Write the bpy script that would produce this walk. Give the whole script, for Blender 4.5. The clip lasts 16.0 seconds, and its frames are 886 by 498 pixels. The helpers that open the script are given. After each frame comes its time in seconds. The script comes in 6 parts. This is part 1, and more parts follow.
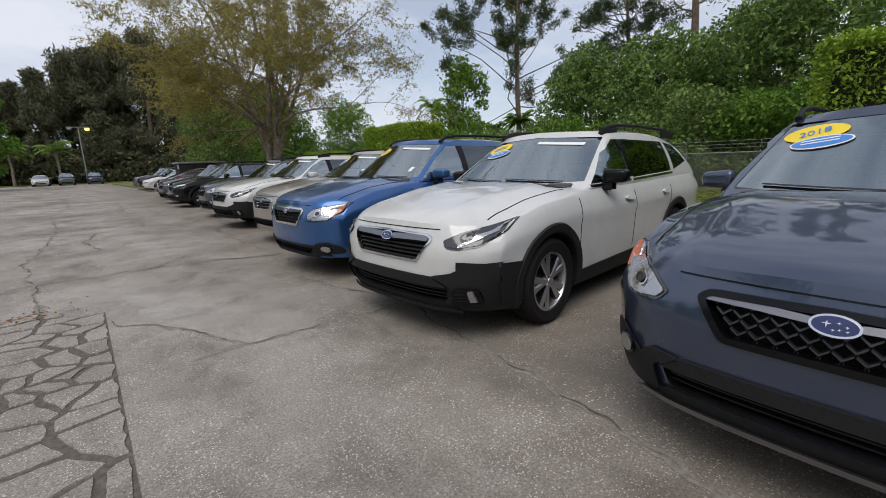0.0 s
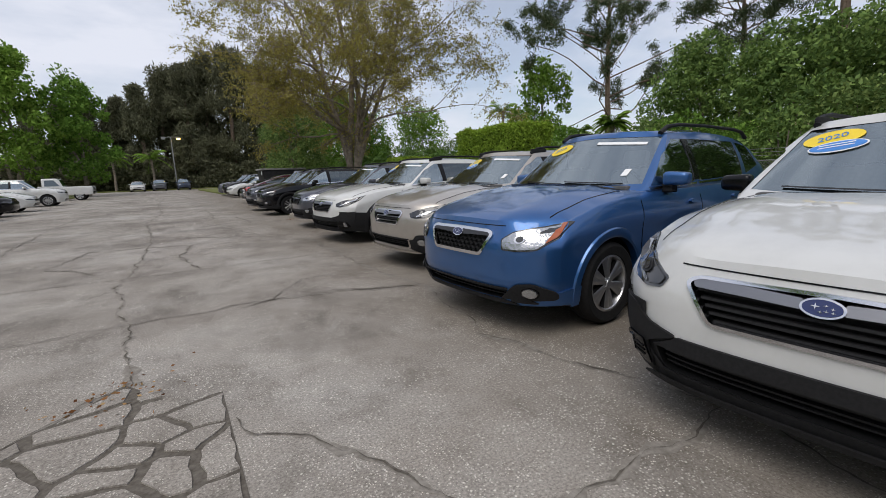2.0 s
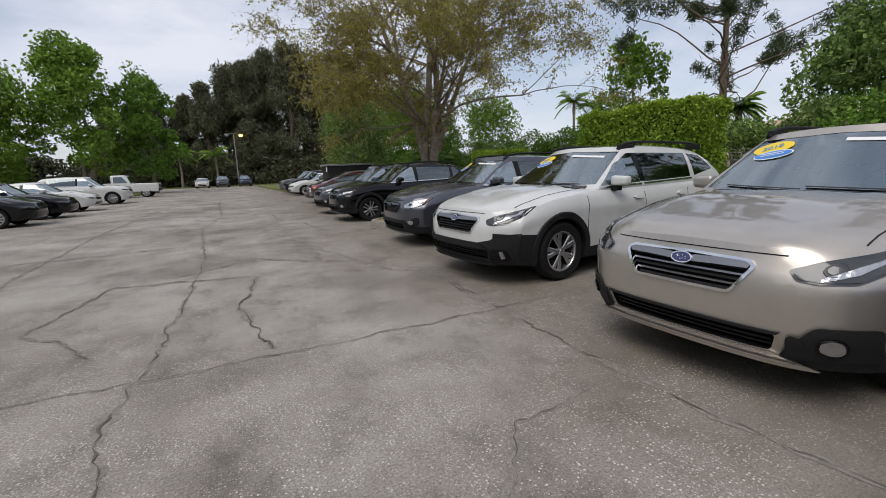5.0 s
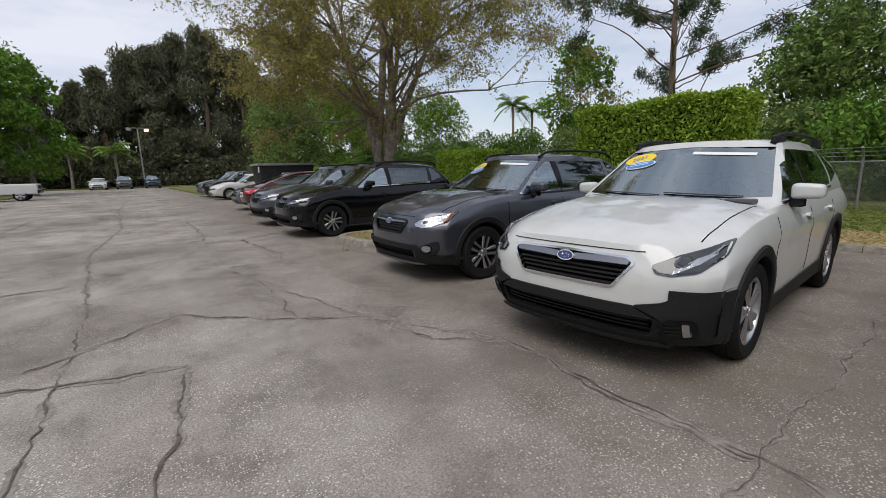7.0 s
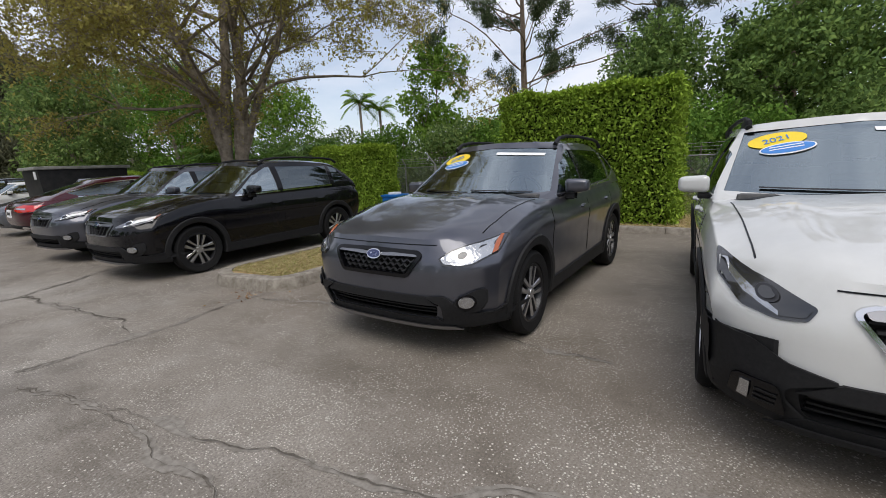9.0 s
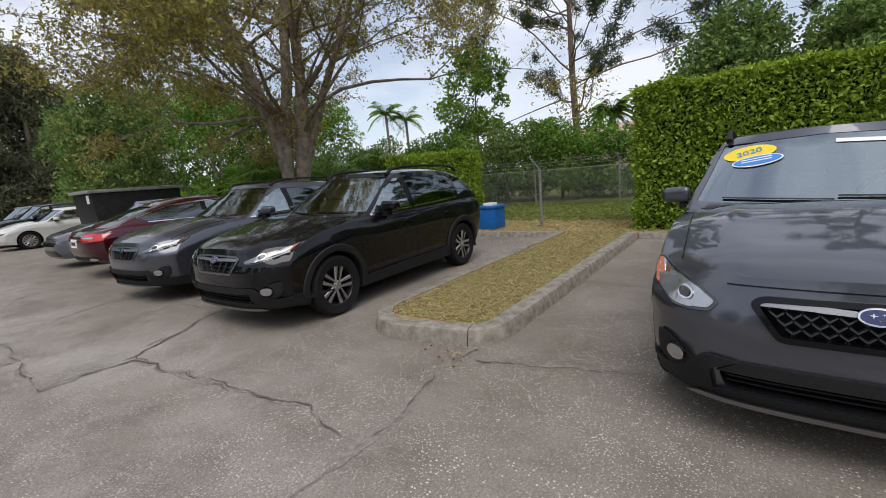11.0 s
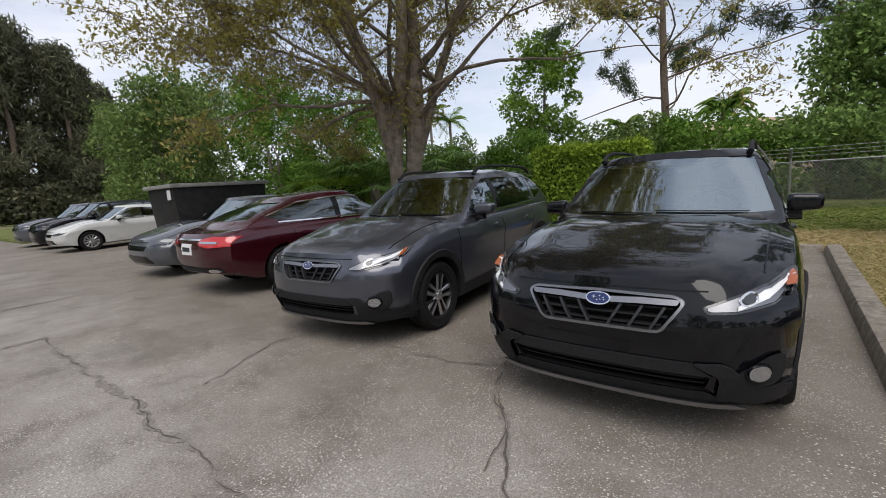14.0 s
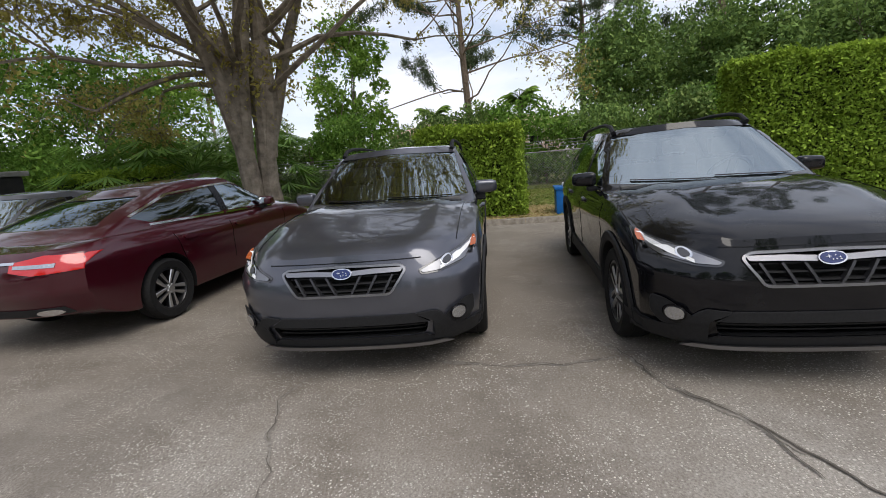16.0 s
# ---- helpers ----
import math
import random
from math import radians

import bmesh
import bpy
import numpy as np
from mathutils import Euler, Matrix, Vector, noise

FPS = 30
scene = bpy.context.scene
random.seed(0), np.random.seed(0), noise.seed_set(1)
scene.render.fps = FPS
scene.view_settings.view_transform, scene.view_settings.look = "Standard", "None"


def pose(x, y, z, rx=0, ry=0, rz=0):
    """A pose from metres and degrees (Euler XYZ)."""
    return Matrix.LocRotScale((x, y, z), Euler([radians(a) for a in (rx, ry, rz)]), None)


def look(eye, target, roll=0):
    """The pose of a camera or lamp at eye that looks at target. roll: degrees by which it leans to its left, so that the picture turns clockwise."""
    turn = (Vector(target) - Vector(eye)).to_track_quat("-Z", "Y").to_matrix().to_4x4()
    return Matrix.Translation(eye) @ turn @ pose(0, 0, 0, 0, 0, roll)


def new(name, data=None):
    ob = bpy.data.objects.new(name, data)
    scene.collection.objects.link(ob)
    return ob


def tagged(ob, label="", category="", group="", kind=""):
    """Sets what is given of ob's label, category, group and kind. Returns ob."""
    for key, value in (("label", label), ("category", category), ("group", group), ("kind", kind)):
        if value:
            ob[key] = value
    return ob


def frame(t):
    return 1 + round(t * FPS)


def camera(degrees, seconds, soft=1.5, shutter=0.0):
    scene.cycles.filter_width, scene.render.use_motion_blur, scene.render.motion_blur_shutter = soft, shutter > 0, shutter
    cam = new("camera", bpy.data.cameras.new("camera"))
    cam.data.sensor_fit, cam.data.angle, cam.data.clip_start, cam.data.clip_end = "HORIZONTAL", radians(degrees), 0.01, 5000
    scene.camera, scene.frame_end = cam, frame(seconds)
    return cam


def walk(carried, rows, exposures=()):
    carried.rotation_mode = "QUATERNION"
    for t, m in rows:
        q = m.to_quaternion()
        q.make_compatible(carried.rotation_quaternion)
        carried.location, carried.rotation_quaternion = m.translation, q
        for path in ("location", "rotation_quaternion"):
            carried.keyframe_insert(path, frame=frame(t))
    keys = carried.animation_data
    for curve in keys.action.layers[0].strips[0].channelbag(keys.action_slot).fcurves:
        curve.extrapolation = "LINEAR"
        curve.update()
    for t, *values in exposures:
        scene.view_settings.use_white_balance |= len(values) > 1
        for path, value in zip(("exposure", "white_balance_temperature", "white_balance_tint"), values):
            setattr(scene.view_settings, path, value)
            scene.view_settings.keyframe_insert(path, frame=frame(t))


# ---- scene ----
cam = camera(91.8, 16.0, 0.9)
METRES, EYE, TILT, LEAN, TURN = 20.6, 1.32, -0.25, 0.0, -39.6
ROWS = [
    (0.0, 0.0, 0.0, 0.0, -0.37, -11.07, 1.88),
    (0.5, -0.0199, 0.0189, 0.0007, 1.9, -10.14, 3.14),
    (1.0, -0.0386, 0.039, 0.001, 4.56, -9.62, 3.25),
    (1.5, -0.0591, 0.0592, -0.0, 6.13, -9.73, 2.28),
    (2.0, -0.0769, 0.0832, -0.0003, 7.3, -9.85, 1.86),
    (2.5, -0.0957, 0.1075, -0.0006, 7.56, -9.83, 1.54),
    (3.0, -0.1141, 0.1325, -0.0002, 7.45, -10.07, 2.23),
    (3.5, -0.1343, 0.1561, 0.0009, 8.13, -10.47, 2.08),
    (4.0, -0.1542, 0.1802, 0.0023, 11.66, -10.29, 2.57),
    (4.5, -0.1732, 0.2047, 0.0028, 13.97, -10.12, 2.26),
    (7.0, -0.2785, 0.3352, 0.0048, 4.35, -10.13, 1.38),
    (7.5, -0.2954, 0.3682, 0.0054, -2.63, -9.99, 3.72),
    (8.0, -0.3128, 0.3994, 0.0043, -9.26, -10.7, 2.4),
    (10.5, -0.4104, 0.5251, 0.0069, -20.82, -10.45, 4.44),
    (11.0, -0.4316, 0.5483, 0.0089, -15.01, -9.42, 4.8),
    (11.5, -0.453, 0.5704, 0.0088, -13.3, -9.14, 4.31),
    (12.0, -0.4743, 0.5926, 0.0094, -9.8, -8.76, 4.72),
    (12.5, -0.4949, 0.6162, 0.0098, -9.09, -8.75, 4.89),
    (13.0, -0.5136, 0.6402, 0.01, -9.35, -8.55, 5.15),
    (13.5, -0.533, 0.6656, 0.0103, -10.83, -8.32, 4.94),
    (14.0, -0.5538, 0.6894, 0.0096, -12.67, -8.51, 4.02),
    (14.5, -0.573, 0.7126, 0.0097, -16.96, -8.68, 3.3),
    (15.0, -0.5927, 0.7325, 0.0097, -25.52, -9.66, 4.88),
    (15.5, -0.6123, 0.7536, 0.0104, -29.53, -10.23, 7.31),
    (16.0, -0.6316, 0.771, 0.0098, -40.7, -11.85, 5.06),
]
walk(cam, [(t, pose(0, 0, EYE, TILT, LEAN, TURN) @ pose(METRES * x, METRES * y, METRES * z, 90 + pitch, roll, yaw)) for t, x, y, z, yaw, pitch, roll in ROWS],
     [(0.0, 0.0), (4.5, 0.0), (8.0, 0.1), (10.5, 0.24), (12.5, 0.16), (14.0, 0.2), (15.0, 0.36), (16.0, 0.38)])

# ---- sky and light: a thinly overcast late afternoon ----
from mathutils.bvhtree import BVHTree

world = bpy.data.worlds.new("sky")
scene.world = world
world.use_nodes = True
wn, wl = world.node_tree.nodes, world.node_tree.links
wn.clear()
sky = wn.new("ShaderNodeTexSky")
sky.sky_type, sky.sun_disc, sky.sun_elevation, sky.sun_rotation = "NISHITA", False, radians(56), radians(233)
coords = wn.new("ShaderNodeTexCoord")
stretch = wn.new("ShaderNodeMapping")
stretch.inputs["Scale"].default_value = (1, 1, 3)
clouds = wn.new("ShaderNodeTexNoise")
clouds.inputs["Scale"].default_value, clouds.inputs["Detail"].default_value, clouds.inputs["Roughness"].default_value = 2.2, 6, 0.55
cover = wn.new("ShaderNodeValToRGB")
cover.color_ramp.elements[0].position, cover.color_ramp.elements[0].color = 0.36, (0.42, 0.42, 0.42, 1)
cover.color_ramp.elements[1].position, cover.color_ramp.elements[1].color = 0.6, (0.97, 0.97, 0.97, 1)
blend = wn.new("ShaderNodeMix")
blend.data_type = "RGBA"
blend.inputs[7].default_value = (7.05, 7.3, 8.2, 1)
back = wn.new("ShaderNodeBackground")
back.inputs["Strength"].default_value = 0.112
out = wn.new("ShaderNodeOutputWorld")
wl.new(coords.outputs["Generated"], stretch.inputs["Vector"])
wl.new(stretch.outputs["Vector"], clouds.inputs["Vector"])
wl.new(clouds.outputs["Fac"], cover.inputs["Fac"])
wl.new(cover.outputs["Color"], blend.inputs[0])
wl.new(sky.outputs["Color"], blend.inputs[6])
wl.new(blend.outputs[2], back.inputs["Color"])
wl.new(back.outputs["Background"], out.inputs["Surface"])
sun = new("sun", bpy.data.lights.new("sun", "SUN"))
sun.data.energy, sun.data.angle, sun.data.color = 1.7, radians(42), (1.0, 0.95, 0.88)
sun.matrix_world = look((-16, -4, 30), (0, 8, 0))


# ---- materials ----
def principled(name, color, rough=0.5, metal=0.0, coat=0.0, spec=0.5):
    m = bpy.data.materials.new(name)
    m.use_nodes = True
    b = m.node_tree.nodes["Principled BSDF"]
    b.inputs["Base Color"].default_value = (*color, 1)
    b.inputs["Roughness"].default_value, b.inputs["Metallic"].default_value = rough, metal
    b.inputs["Coat Weight"].default_value, b.inputs["Coat Roughness"].default_value = coat, 0.04
    b.inputs["Specular IOR Level"].default_value = spec
    return m, m.node_tree.nodes, m.node_tree.links, b


def noise_node(n, l, scale, detail=4, rough=0.6, obj=True, stretch=None):
    tc = n.new("ShaderNodeTexCoord")
    t = n.new("ShaderNodeTexNoise")
    t.inputs["Scale"].default_value, t.inputs["Detail"].default_value, t.inputs["Roughness"].default_value = scale, detail, rough
    src = tc.outputs["Object"]
    if stretch:
        mp = n.new("ShaderNodeMapping")
        mp.inputs["Scale"].default_value = stretch
        l.new(src, mp.inputs["Vector"])
        src = mp.outputs["Vector"]
    l.new(src, t.inputs["Vector"])
    return t


def ramp(n, l, src, stops):
    r = n.new("ShaderNodeValToRGB")
    while len(r.color_ramp.elements) < len(stops):
        r.color_ramp.elements.new(0.5)
    for e, (p, c) in zip(r.color_ramp.elements, stops):
        e.position, e.color = p, (*c, 1) if len(c) == 3 else c
    l.new(src, r.inputs["Fac"])
    return r


def mixed(n, l, a, b, fac, mode="MIX"):
    x = n.new("ShaderNodeMix")
    x.data_type, x.blend_type = "RGBA", mode
    for sock, v in ((x.inputs[0], fac), (x.inputs[6], a), (x.inputs[7], b)):
        if isinstance(v, (int, float)):
            sock.default_value = v
        elif isinstance(v, tuple):
            sock.default_value = (*v, 1)
        else:
            l.new(v, sock)
    return x.outputs[2]


def bumped(n, l, b, src, strength, dist):
    k = n.new("ShaderNodeBump")
    k.inputs["Strength"].default_value, k.inputs["Distance"].default_value = strength, dist
    l.new(src, k.inputs["Height"])
    l.new(k.outputs["Normal"], b.inputs["Normal"])


def paint(name, color, metal=0.0, rough=0.32):
    m, n, l, b = principled(name, color, rough, metal, 1.0, 0.12 if max(color) > 0.2 else 0.05)
    b.inputs["Coat IOR"].default_value = 1.4 if max(color) < 0.02 else 1.55
    dust = noise_node(n, l, 5, 6)
    c = mixed(n, l, color, tuple(0.9 * v + 0.004 for v in color), ramp(n, l, dust.outputs["Fac"], [(0.4, (0, 0, 0)), (0.75, (1, 1, 1))]).outputs["Color"])
    l.new(c, b.inputs["Base Color"])
    l.new(ramp(n, l, dust.outputs["Fac"], [(0.3, (rough,) * 3), (0.8, (rough + 0.12,) * 3)]).outputs["Color"], b.inputs["Roughness"])
    return m


def rough_stuff(name, c1, c2, scale, rough=0.8, bump=0.3, dist=0.004, metal=0.0):
    m, n, l, b = principled(name, c1, rough, metal, 0.0, 0.5 if metal > 0.2 else 0.2)
    t = noise_node(n, l, scale, 6)
    l.new(ramp(n, l, t.outputs["Fac"], [(0.3, c1), (0.7, c2)]).outputs["Color"], b.inputs["Base Color"])
    bumped(n, l, b, t.outputs["Fac"], bump, dist)
    return m


P_WHITE = paint("white_paint", (0.60, 0.60, 0.585))
P_BLUE = paint("blue_paint", (0.034, 0.118, 0.32), 0.7, 0.3)
P_SILVER = paint("champagne_paint", (0.46, 0.42, 0.375), 0.75, 0.34)
P_GRAY = paint("graphite_paint", (0.085, 0.088, 0.108), 0.7, 0.28)
P_SLATE = paint("slate_paint", (0.06, 0.078, 0.125), 0.7, 0.27)
P_BLACK = paint("black_paint", (0.003, 0.003, 0.0045), 0.0, 0.2)
P_RED = paint("maroon_paint", (0.06, 0.005, 0.012), 0.5, 0.28)
PLASTIC = rough_stuff("black_plastic", (0.012, 0.012, 0.013), (0.02, 0.02, 0.021), 60, 0.62, 0.15, 0.001)
GLOSS_BLACK = principled("gloss_black", (0.003, 0.003, 0.004), 0.2, 0.0, 0.0, 0.3)[0]
RUBBER = rough_stuff("tyre_rubber", (0.007, 0.007, 0.008), (0.015, 0.0145, 0.014), 40, 0.8, 0.3, 0.002)
ALLOY = rough_stuff("alloy", (0.42, 0.42, 0.43), (0.5, 0.5, 0.51), 20, 0.3, 0.03, 0.001, 0.9)
DARK_ALLOY = rough_stuff("dark_alloy", (0.012, 0.012, 0.014), (0.02, 0.02, 0.022), 20, 0.3, 0.03, 0.001, 0.3)
CHROME = principled("chrome", (0.7, 0.7, 0.72), 0.12, 1.0)[0]
DARK_SATIN = principled("dark_satin", (0.055, 0.055, 0.06), 0.4, 0.6)[0]
SATIN = principled("satin_silver", (0.27, 0.27, 0.285), 0.38, 1.0)[0]
INTERIOR = rough_stuff("cabin_trim", (0.075, 0.075, 0.078), (0.11, 0.108, 0.105), 30, 0.8)
SEAT_CLOTH = rough_stuff("seat_cloth", (0.3, 0.29, 0.27), (0.4, 0.385, 0.365), 50, 0.9)
EMBLEM_BLUE = principled("emblem_blue", (0.006, 0.016, 0.1), 0.2, 0.2, 1.0)[0]
LENS_WHITE, n, l, b = principled("lamp_reflector", (0.45, 0.46, 0.48), 0.26, 0.9, 1.0)
facet = n.new("ShaderNodeTexVoronoi")
facet.inputs["Scale"].default_value = 38
l.new(n.new("ShaderNodeTexCoord").outputs["Object"], facet.inputs["Vector"])
bumped(n, l, b, facet.outputs["Distance"], 0.3, 0.008)
LENS_DARK = principled("lamp_housing", (0.035, 0.036, 0.04), 0.15, 0.3, 1.0)[0]
LENS_AMBER = principled("amber_lens", (0.36, 0.08, 0.018), 0.15, 0.0, 1.0)[0]
LENS_RED = principled("red_lens", (0.5, 0.012, 0.012), 0.12, 0.0, 1.0)[0]
STICKER_YELLOW = principled("yellow_vinyl", (0.85, 0.62, 0.03), 0.5)[0]
STICKER_BLUE = principled("blue_vinyl", (0.05, 0.22, 0.6), 0.5)[0]
STICKER_WHITE = principled("white_vinyl", (0.8, 0.8, 0.8), 0.5)[0]


def glass_material(name, tint, gloss):
    m = bpy.data.materials.new(name)
    m.use_nodes = True
    n, l = m.node_tree.nodes, m.node_tree.links
    n.clear()
    o, mx, tr, gl, fr = (n.new("ShaderNode" + k) for k in ("OutputMaterial", "MixShader", "BsdfTransparent", "BsdfGlossy", "Fresnel"))
    tr.inputs["Color"].default_value = (*tint, 1)
    gl.inputs["Color"].default_value = (0.84, 0.95, 1.0, 1)
    gl.inputs["Roughness"].default_value = 0.02
    fr.inputs["IOR"].default_value = gloss
    l.new(fr.outputs[0], mx.inputs[0])
    l.new(tr.outputs[0], mx.inputs[1])
    l.new(gl.outputs[0], mx.inputs[2])
    l.new(mx.outputs[0], o.inputs["Surface"])
    return m


GLASS = glass_material("windscreen_glass", (0.42, 0.51, 0.53), 4.2)
PRIVACY = glass_material("privacy_glass", (0.12, 0.13, 0.13), 2.3)


# ---- mesh helpers ----
def finish(name, bm, mats, smooth=True, sharp=35):
    me = bpy.data.meshes.new(name)
    bm.normal_update()
    for f in bm.faces:
        f.smooth = smooth
    if smooth:
        for e in bm.edges:
            if len(e.link_faces) == 2 and e.calc_face_angle(0) > radians(sharp):
                e.smooth = False
    bm.to_mesh(me)
    bm.free()
    for m in mats if isinstance(mats, (list, tuple)) else [mats]:
        me.materials.append(m)
    return me


def part(name, bm, material, parent, label="", smooth=True, sharp=35):
    ob = new(name, bm if isinstance(bm, bpy.types.Mesh) else finish(name, bm, material, smooth, sharp))
    ob.parent = parent
    return tagged(ob, label)


def box(bm, x0, x1, y0, y1, z0, z1, bevel=0.0, m=None, seg=2):
    made = bmesh.ops.create_cube(bm, size=1)["verts"]
    for v in made:
        v.co = Vector((x0 + (v.co.x + 0.5) * (x1 - x0), y0 + (v.co.y + 0.5) * (y1 - y0), z0 + (v.co.z + 0.5) * (z1 - z0)))
    if m:
        bmesh.ops.transform(bm, matrix=m, verts=made)
    if bevel:
        bmesh.ops.bevel(bm, geom=list({e for v in made for e in v.link_edges}), offset=bevel, segments=seg, affect="EDGES", profile=0.6)
    return bm


def tube(bm, pts, radii, sides=8, cap=True):
    rings = []
    pts = [Vector(p) for p in pts]
    for i, p in enumerate(pts):
        d = (pts[min(i + 1, len(pts) - 1)] - pts[max(i - 1, 0)]).normalized()
        u = d.cross(Vector((0, 0, 1)) if abs(d.z) < 0.9 else Vector((1, 0, 0))).normalized()
        w = d.cross(u)
        r = radii[i] if isinstance(radii, (list, tuple)) else radii
        rings.append([bm.verts.new(p + r * (math.cos(k * math.tau / sides) * u + math.sin(k * math.tau / sides) * w)) for k in range(sides)])
    for a, b in zip(rings, rings[1:]):
        for k in range(sides):
            bm.faces.new((a[k], a[(k + 1) % sides], b[(k + 1) % sides], b[k]))
    if cap:
        bm.faces.new(rings[0][::-1])
        bm.faces.new(rings[-1])
    return bm


def interp(x, table):
    for (x0, y0), (x1, y1) in zip(table, table[1:]):
        if x <= x1:
            f = max(0.0, (x - x0) / (x1 - x0))
            f = f * f * (3 - 2 * f) * 0.4 + f * 0.6
            return y0 + (y1 - y0) * f
    return table[-1][1]


def box_grid(stations, ny, nz, place):
    """A closed, finely divided box whose (a, b, c) grid is bent into shape by place()."""
    bm, made = bmesh.new(), {}
    nx = len(stations) - 1

    def vert(i, j, k):
        if (i, j, k) not in made:
            made[i, j, k] = bm.verts.new(place(stations[i], 2 * j / ny - 1, k / nz))
        return made[i, j, k]

    def quad(*q):
        bm.faces.new([vert(*p) for p in q])
    for i in range(nx):
        for j in range(ny):
            quad((i, j, 0), (i, j + 1, 0), (i + 1, j + 1, 0), (i + 1, j, 0))
            quad((i, j, nz), (i + 1, j, nz), (i + 1, j + 1, nz), (i, j + 1, nz))
        for k in range(nz):
            quad((i, 0, k), (i + 1, 0, k), (i + 1, 0, k + 1), (i, 0, k + 1))
            quad((i, ny, k), (i, ny, k + 1), (i + 1, ny, k + 1), (i + 1, ny, k))
    for j in range(ny):
        for k in range(nz):
            quad((0, j, k), (0, j, k + 1), (0, j + 1, k + 1), (0, j + 1, k))
            quad((nx, j, k), (nx, j + 1, k), (nx, j + 1, k + 1), (nx, j, k + 1))
    return bm


def prism(poly, view, near, far):
    """A closed prism on a polygon seen from the 'front' (y, z) or the 'side' (x, z)."""
    bm = bmesh.new()
    at = (lambda p, d: (d, p[0], p[1])) if view == "front" else (lambda p, d: (p[0], d, p[1]))
    a, b = ([bm.verts.new(at(p, d)) for p in poly] for d in (near, far))
    bm.faces.new(a)
    bm.faces.new(b[::-1])
    for i in range(len(poly)):
        j = (i + 1) % len(poly)
        bm.faces.new((a[j], a[i], b[i], b[j]))
    bmesh.ops.recalc_face_normals(bm, faces=bm.faces)
    return bm


def carved(bm, cutters):
    """The mesh of bm with the cutters taken away from it."""
    me = bpy.data.meshes.new("solid")
    bm.to_mesh(me)
    ob = new("solid", me)
    tools = []
    for c in cutters:
        cm = bpy.data.meshes.new("cutter")
        c.to_mesh(cm)
        c.free()
        co = new("cutter", cm)
        tools.append(co)
        mod = ob.modifiers.new("cut", "BOOLEAN")
        mod.operation, mod.object, mod.solver = "DIFFERENCE", co, "EXACT"
    bpy.context.view_layer.update()
    res = bpy.data.meshes.new_from_object(ob.evaluated_get(bpy.context.evaluated_depsgraph_get()))
    done = bmesh.new()
    done.from_mesh(res)
    bpy.data.meshes.remove(res)
    for o in (ob, *tools):
        d = o.data
        bpy.data.objects.remove(o)
        bpy.data.meshes.remove(d)
    return done


def skin(tree, poly, view, lift=0.006, step=0.07, mirror=False, depth=0.015):
    """A thin moulding of the outline poly that lies on the surface in tree; view: front, rear, left, right or top."""
    bm = bmesh.new()
    at, d = {"front": (lambda p: Vector((-1, p[0], p[1])), Vector((1, 0, 0))),
             "rear": (lambda p: Vector((8, p[0], p[1])), Vector((-1, 0, 0))),
             "left": (lambda p: Vector((p[0], -3, p[1])), Vector((0, 1, 0))),
             "right": (lambda p: Vector((p[0], 3, p[1])), Vector((0, -1, 0))),
             "top": (lambda p: Vector((p[0], p[1], 4)), Vector((0, 0, -1)))}[view]
    polys = poly if isinstance(poly[0][0], (tuple, list)) else [poly]
    if mirror:
        polys = [[(p[0], -p[1]) if view == "top" else (-p[0], p[1]) for p in q] for q in polys]
    flat, made = [at(p) for q in polys for p in q], {}
    for q in polys:
        corners = []
        for p in q:
            key = (round(p[0], 5), round(p[1], 5))
            if key not in made:
                made[key] = bm.verts.new(at(p))
            corners.append(made[key])
        bm.faces.new(corners)
    axes = [i for i in range(3) if abs(d[i]) < 0.5]
    for i in axes:
        lo, hi = min(p[i] for p in flat), max(p[i] for p in flat)
        no = Vector([1.0 if k == i else 0.0 for k in range(3)])
        for s in range(1, int((hi - lo) / step) + 1):
            c = Vector((0, 0, 0))
            c[i] = lo + s * step
            bmesh.ops.bisect_plane(bm, geom=bm.verts[:] + bm.edges[:] + bm.faces[:], plane_co=c, plane_no=no)
    lost = []
    for v in bm.verts:
        hit, no, _, _ = tree.ray_cast(v.co, d)
        if hit is None:
            if view != "front":
                lost.append(v)
                continue
            hit, no, _, _ = tree.find_nearest(v.co + d * 1.3)
            v.co = hit + no * lift
            continue
        v.co = hit + (no if no.dot(d) < 0 else -no) * lift
    bmesh.ops.delete(bm, geom=lost, context="VERTS")
    bm.normal_update()
    for f in bm.faces:
        if f.normal.dot(d) > 0:
            f.normal_flip()
    rim = [e for e in bm.edges if len(e.link_faces) == 1]
    grown = bmesh.ops.extrude_edge_only(bm, edges=rim)["geom"]
    for v in grown:
        if isinstance(v, bmesh.types.BMVert):
            v.co += d * depth
    return bm


def oval(cx, cz, rx, rz, n=20, tilt=0.0):
    c, s = math.cos(tilt), math.sin(tilt)
    return [(cx + rx * math.cos(k * math.tau / n) * c - rz * math.sin(k * math.tau / n) * s, cz + rx * math.cos(k * math.tau / n) * s + rz * math.sin(k * math.tau / n) * c) for k in range(n)]


def rounded(poly, r=0.02, k=3):
    """The polygon with every corner turned into a short curve."""
    res = []
    for i, p in enumerate(poly):
        p, a, b = Vector(p), Vector(poly[i - 1]), Vector(poly[(i + 1) % len(poly)])
        u = p + (a - p) * min(0.45, r / (a - p).length)
        w = p + (b - p) * min(0.45, r / (b - p).length)
        for j in range(k + 1):
            f = j / k
            q = u * (1 - f) ** 2 + p * 2 * f * (1 - f) + w * f * f
            res.append((q.x, q.y))
    return res


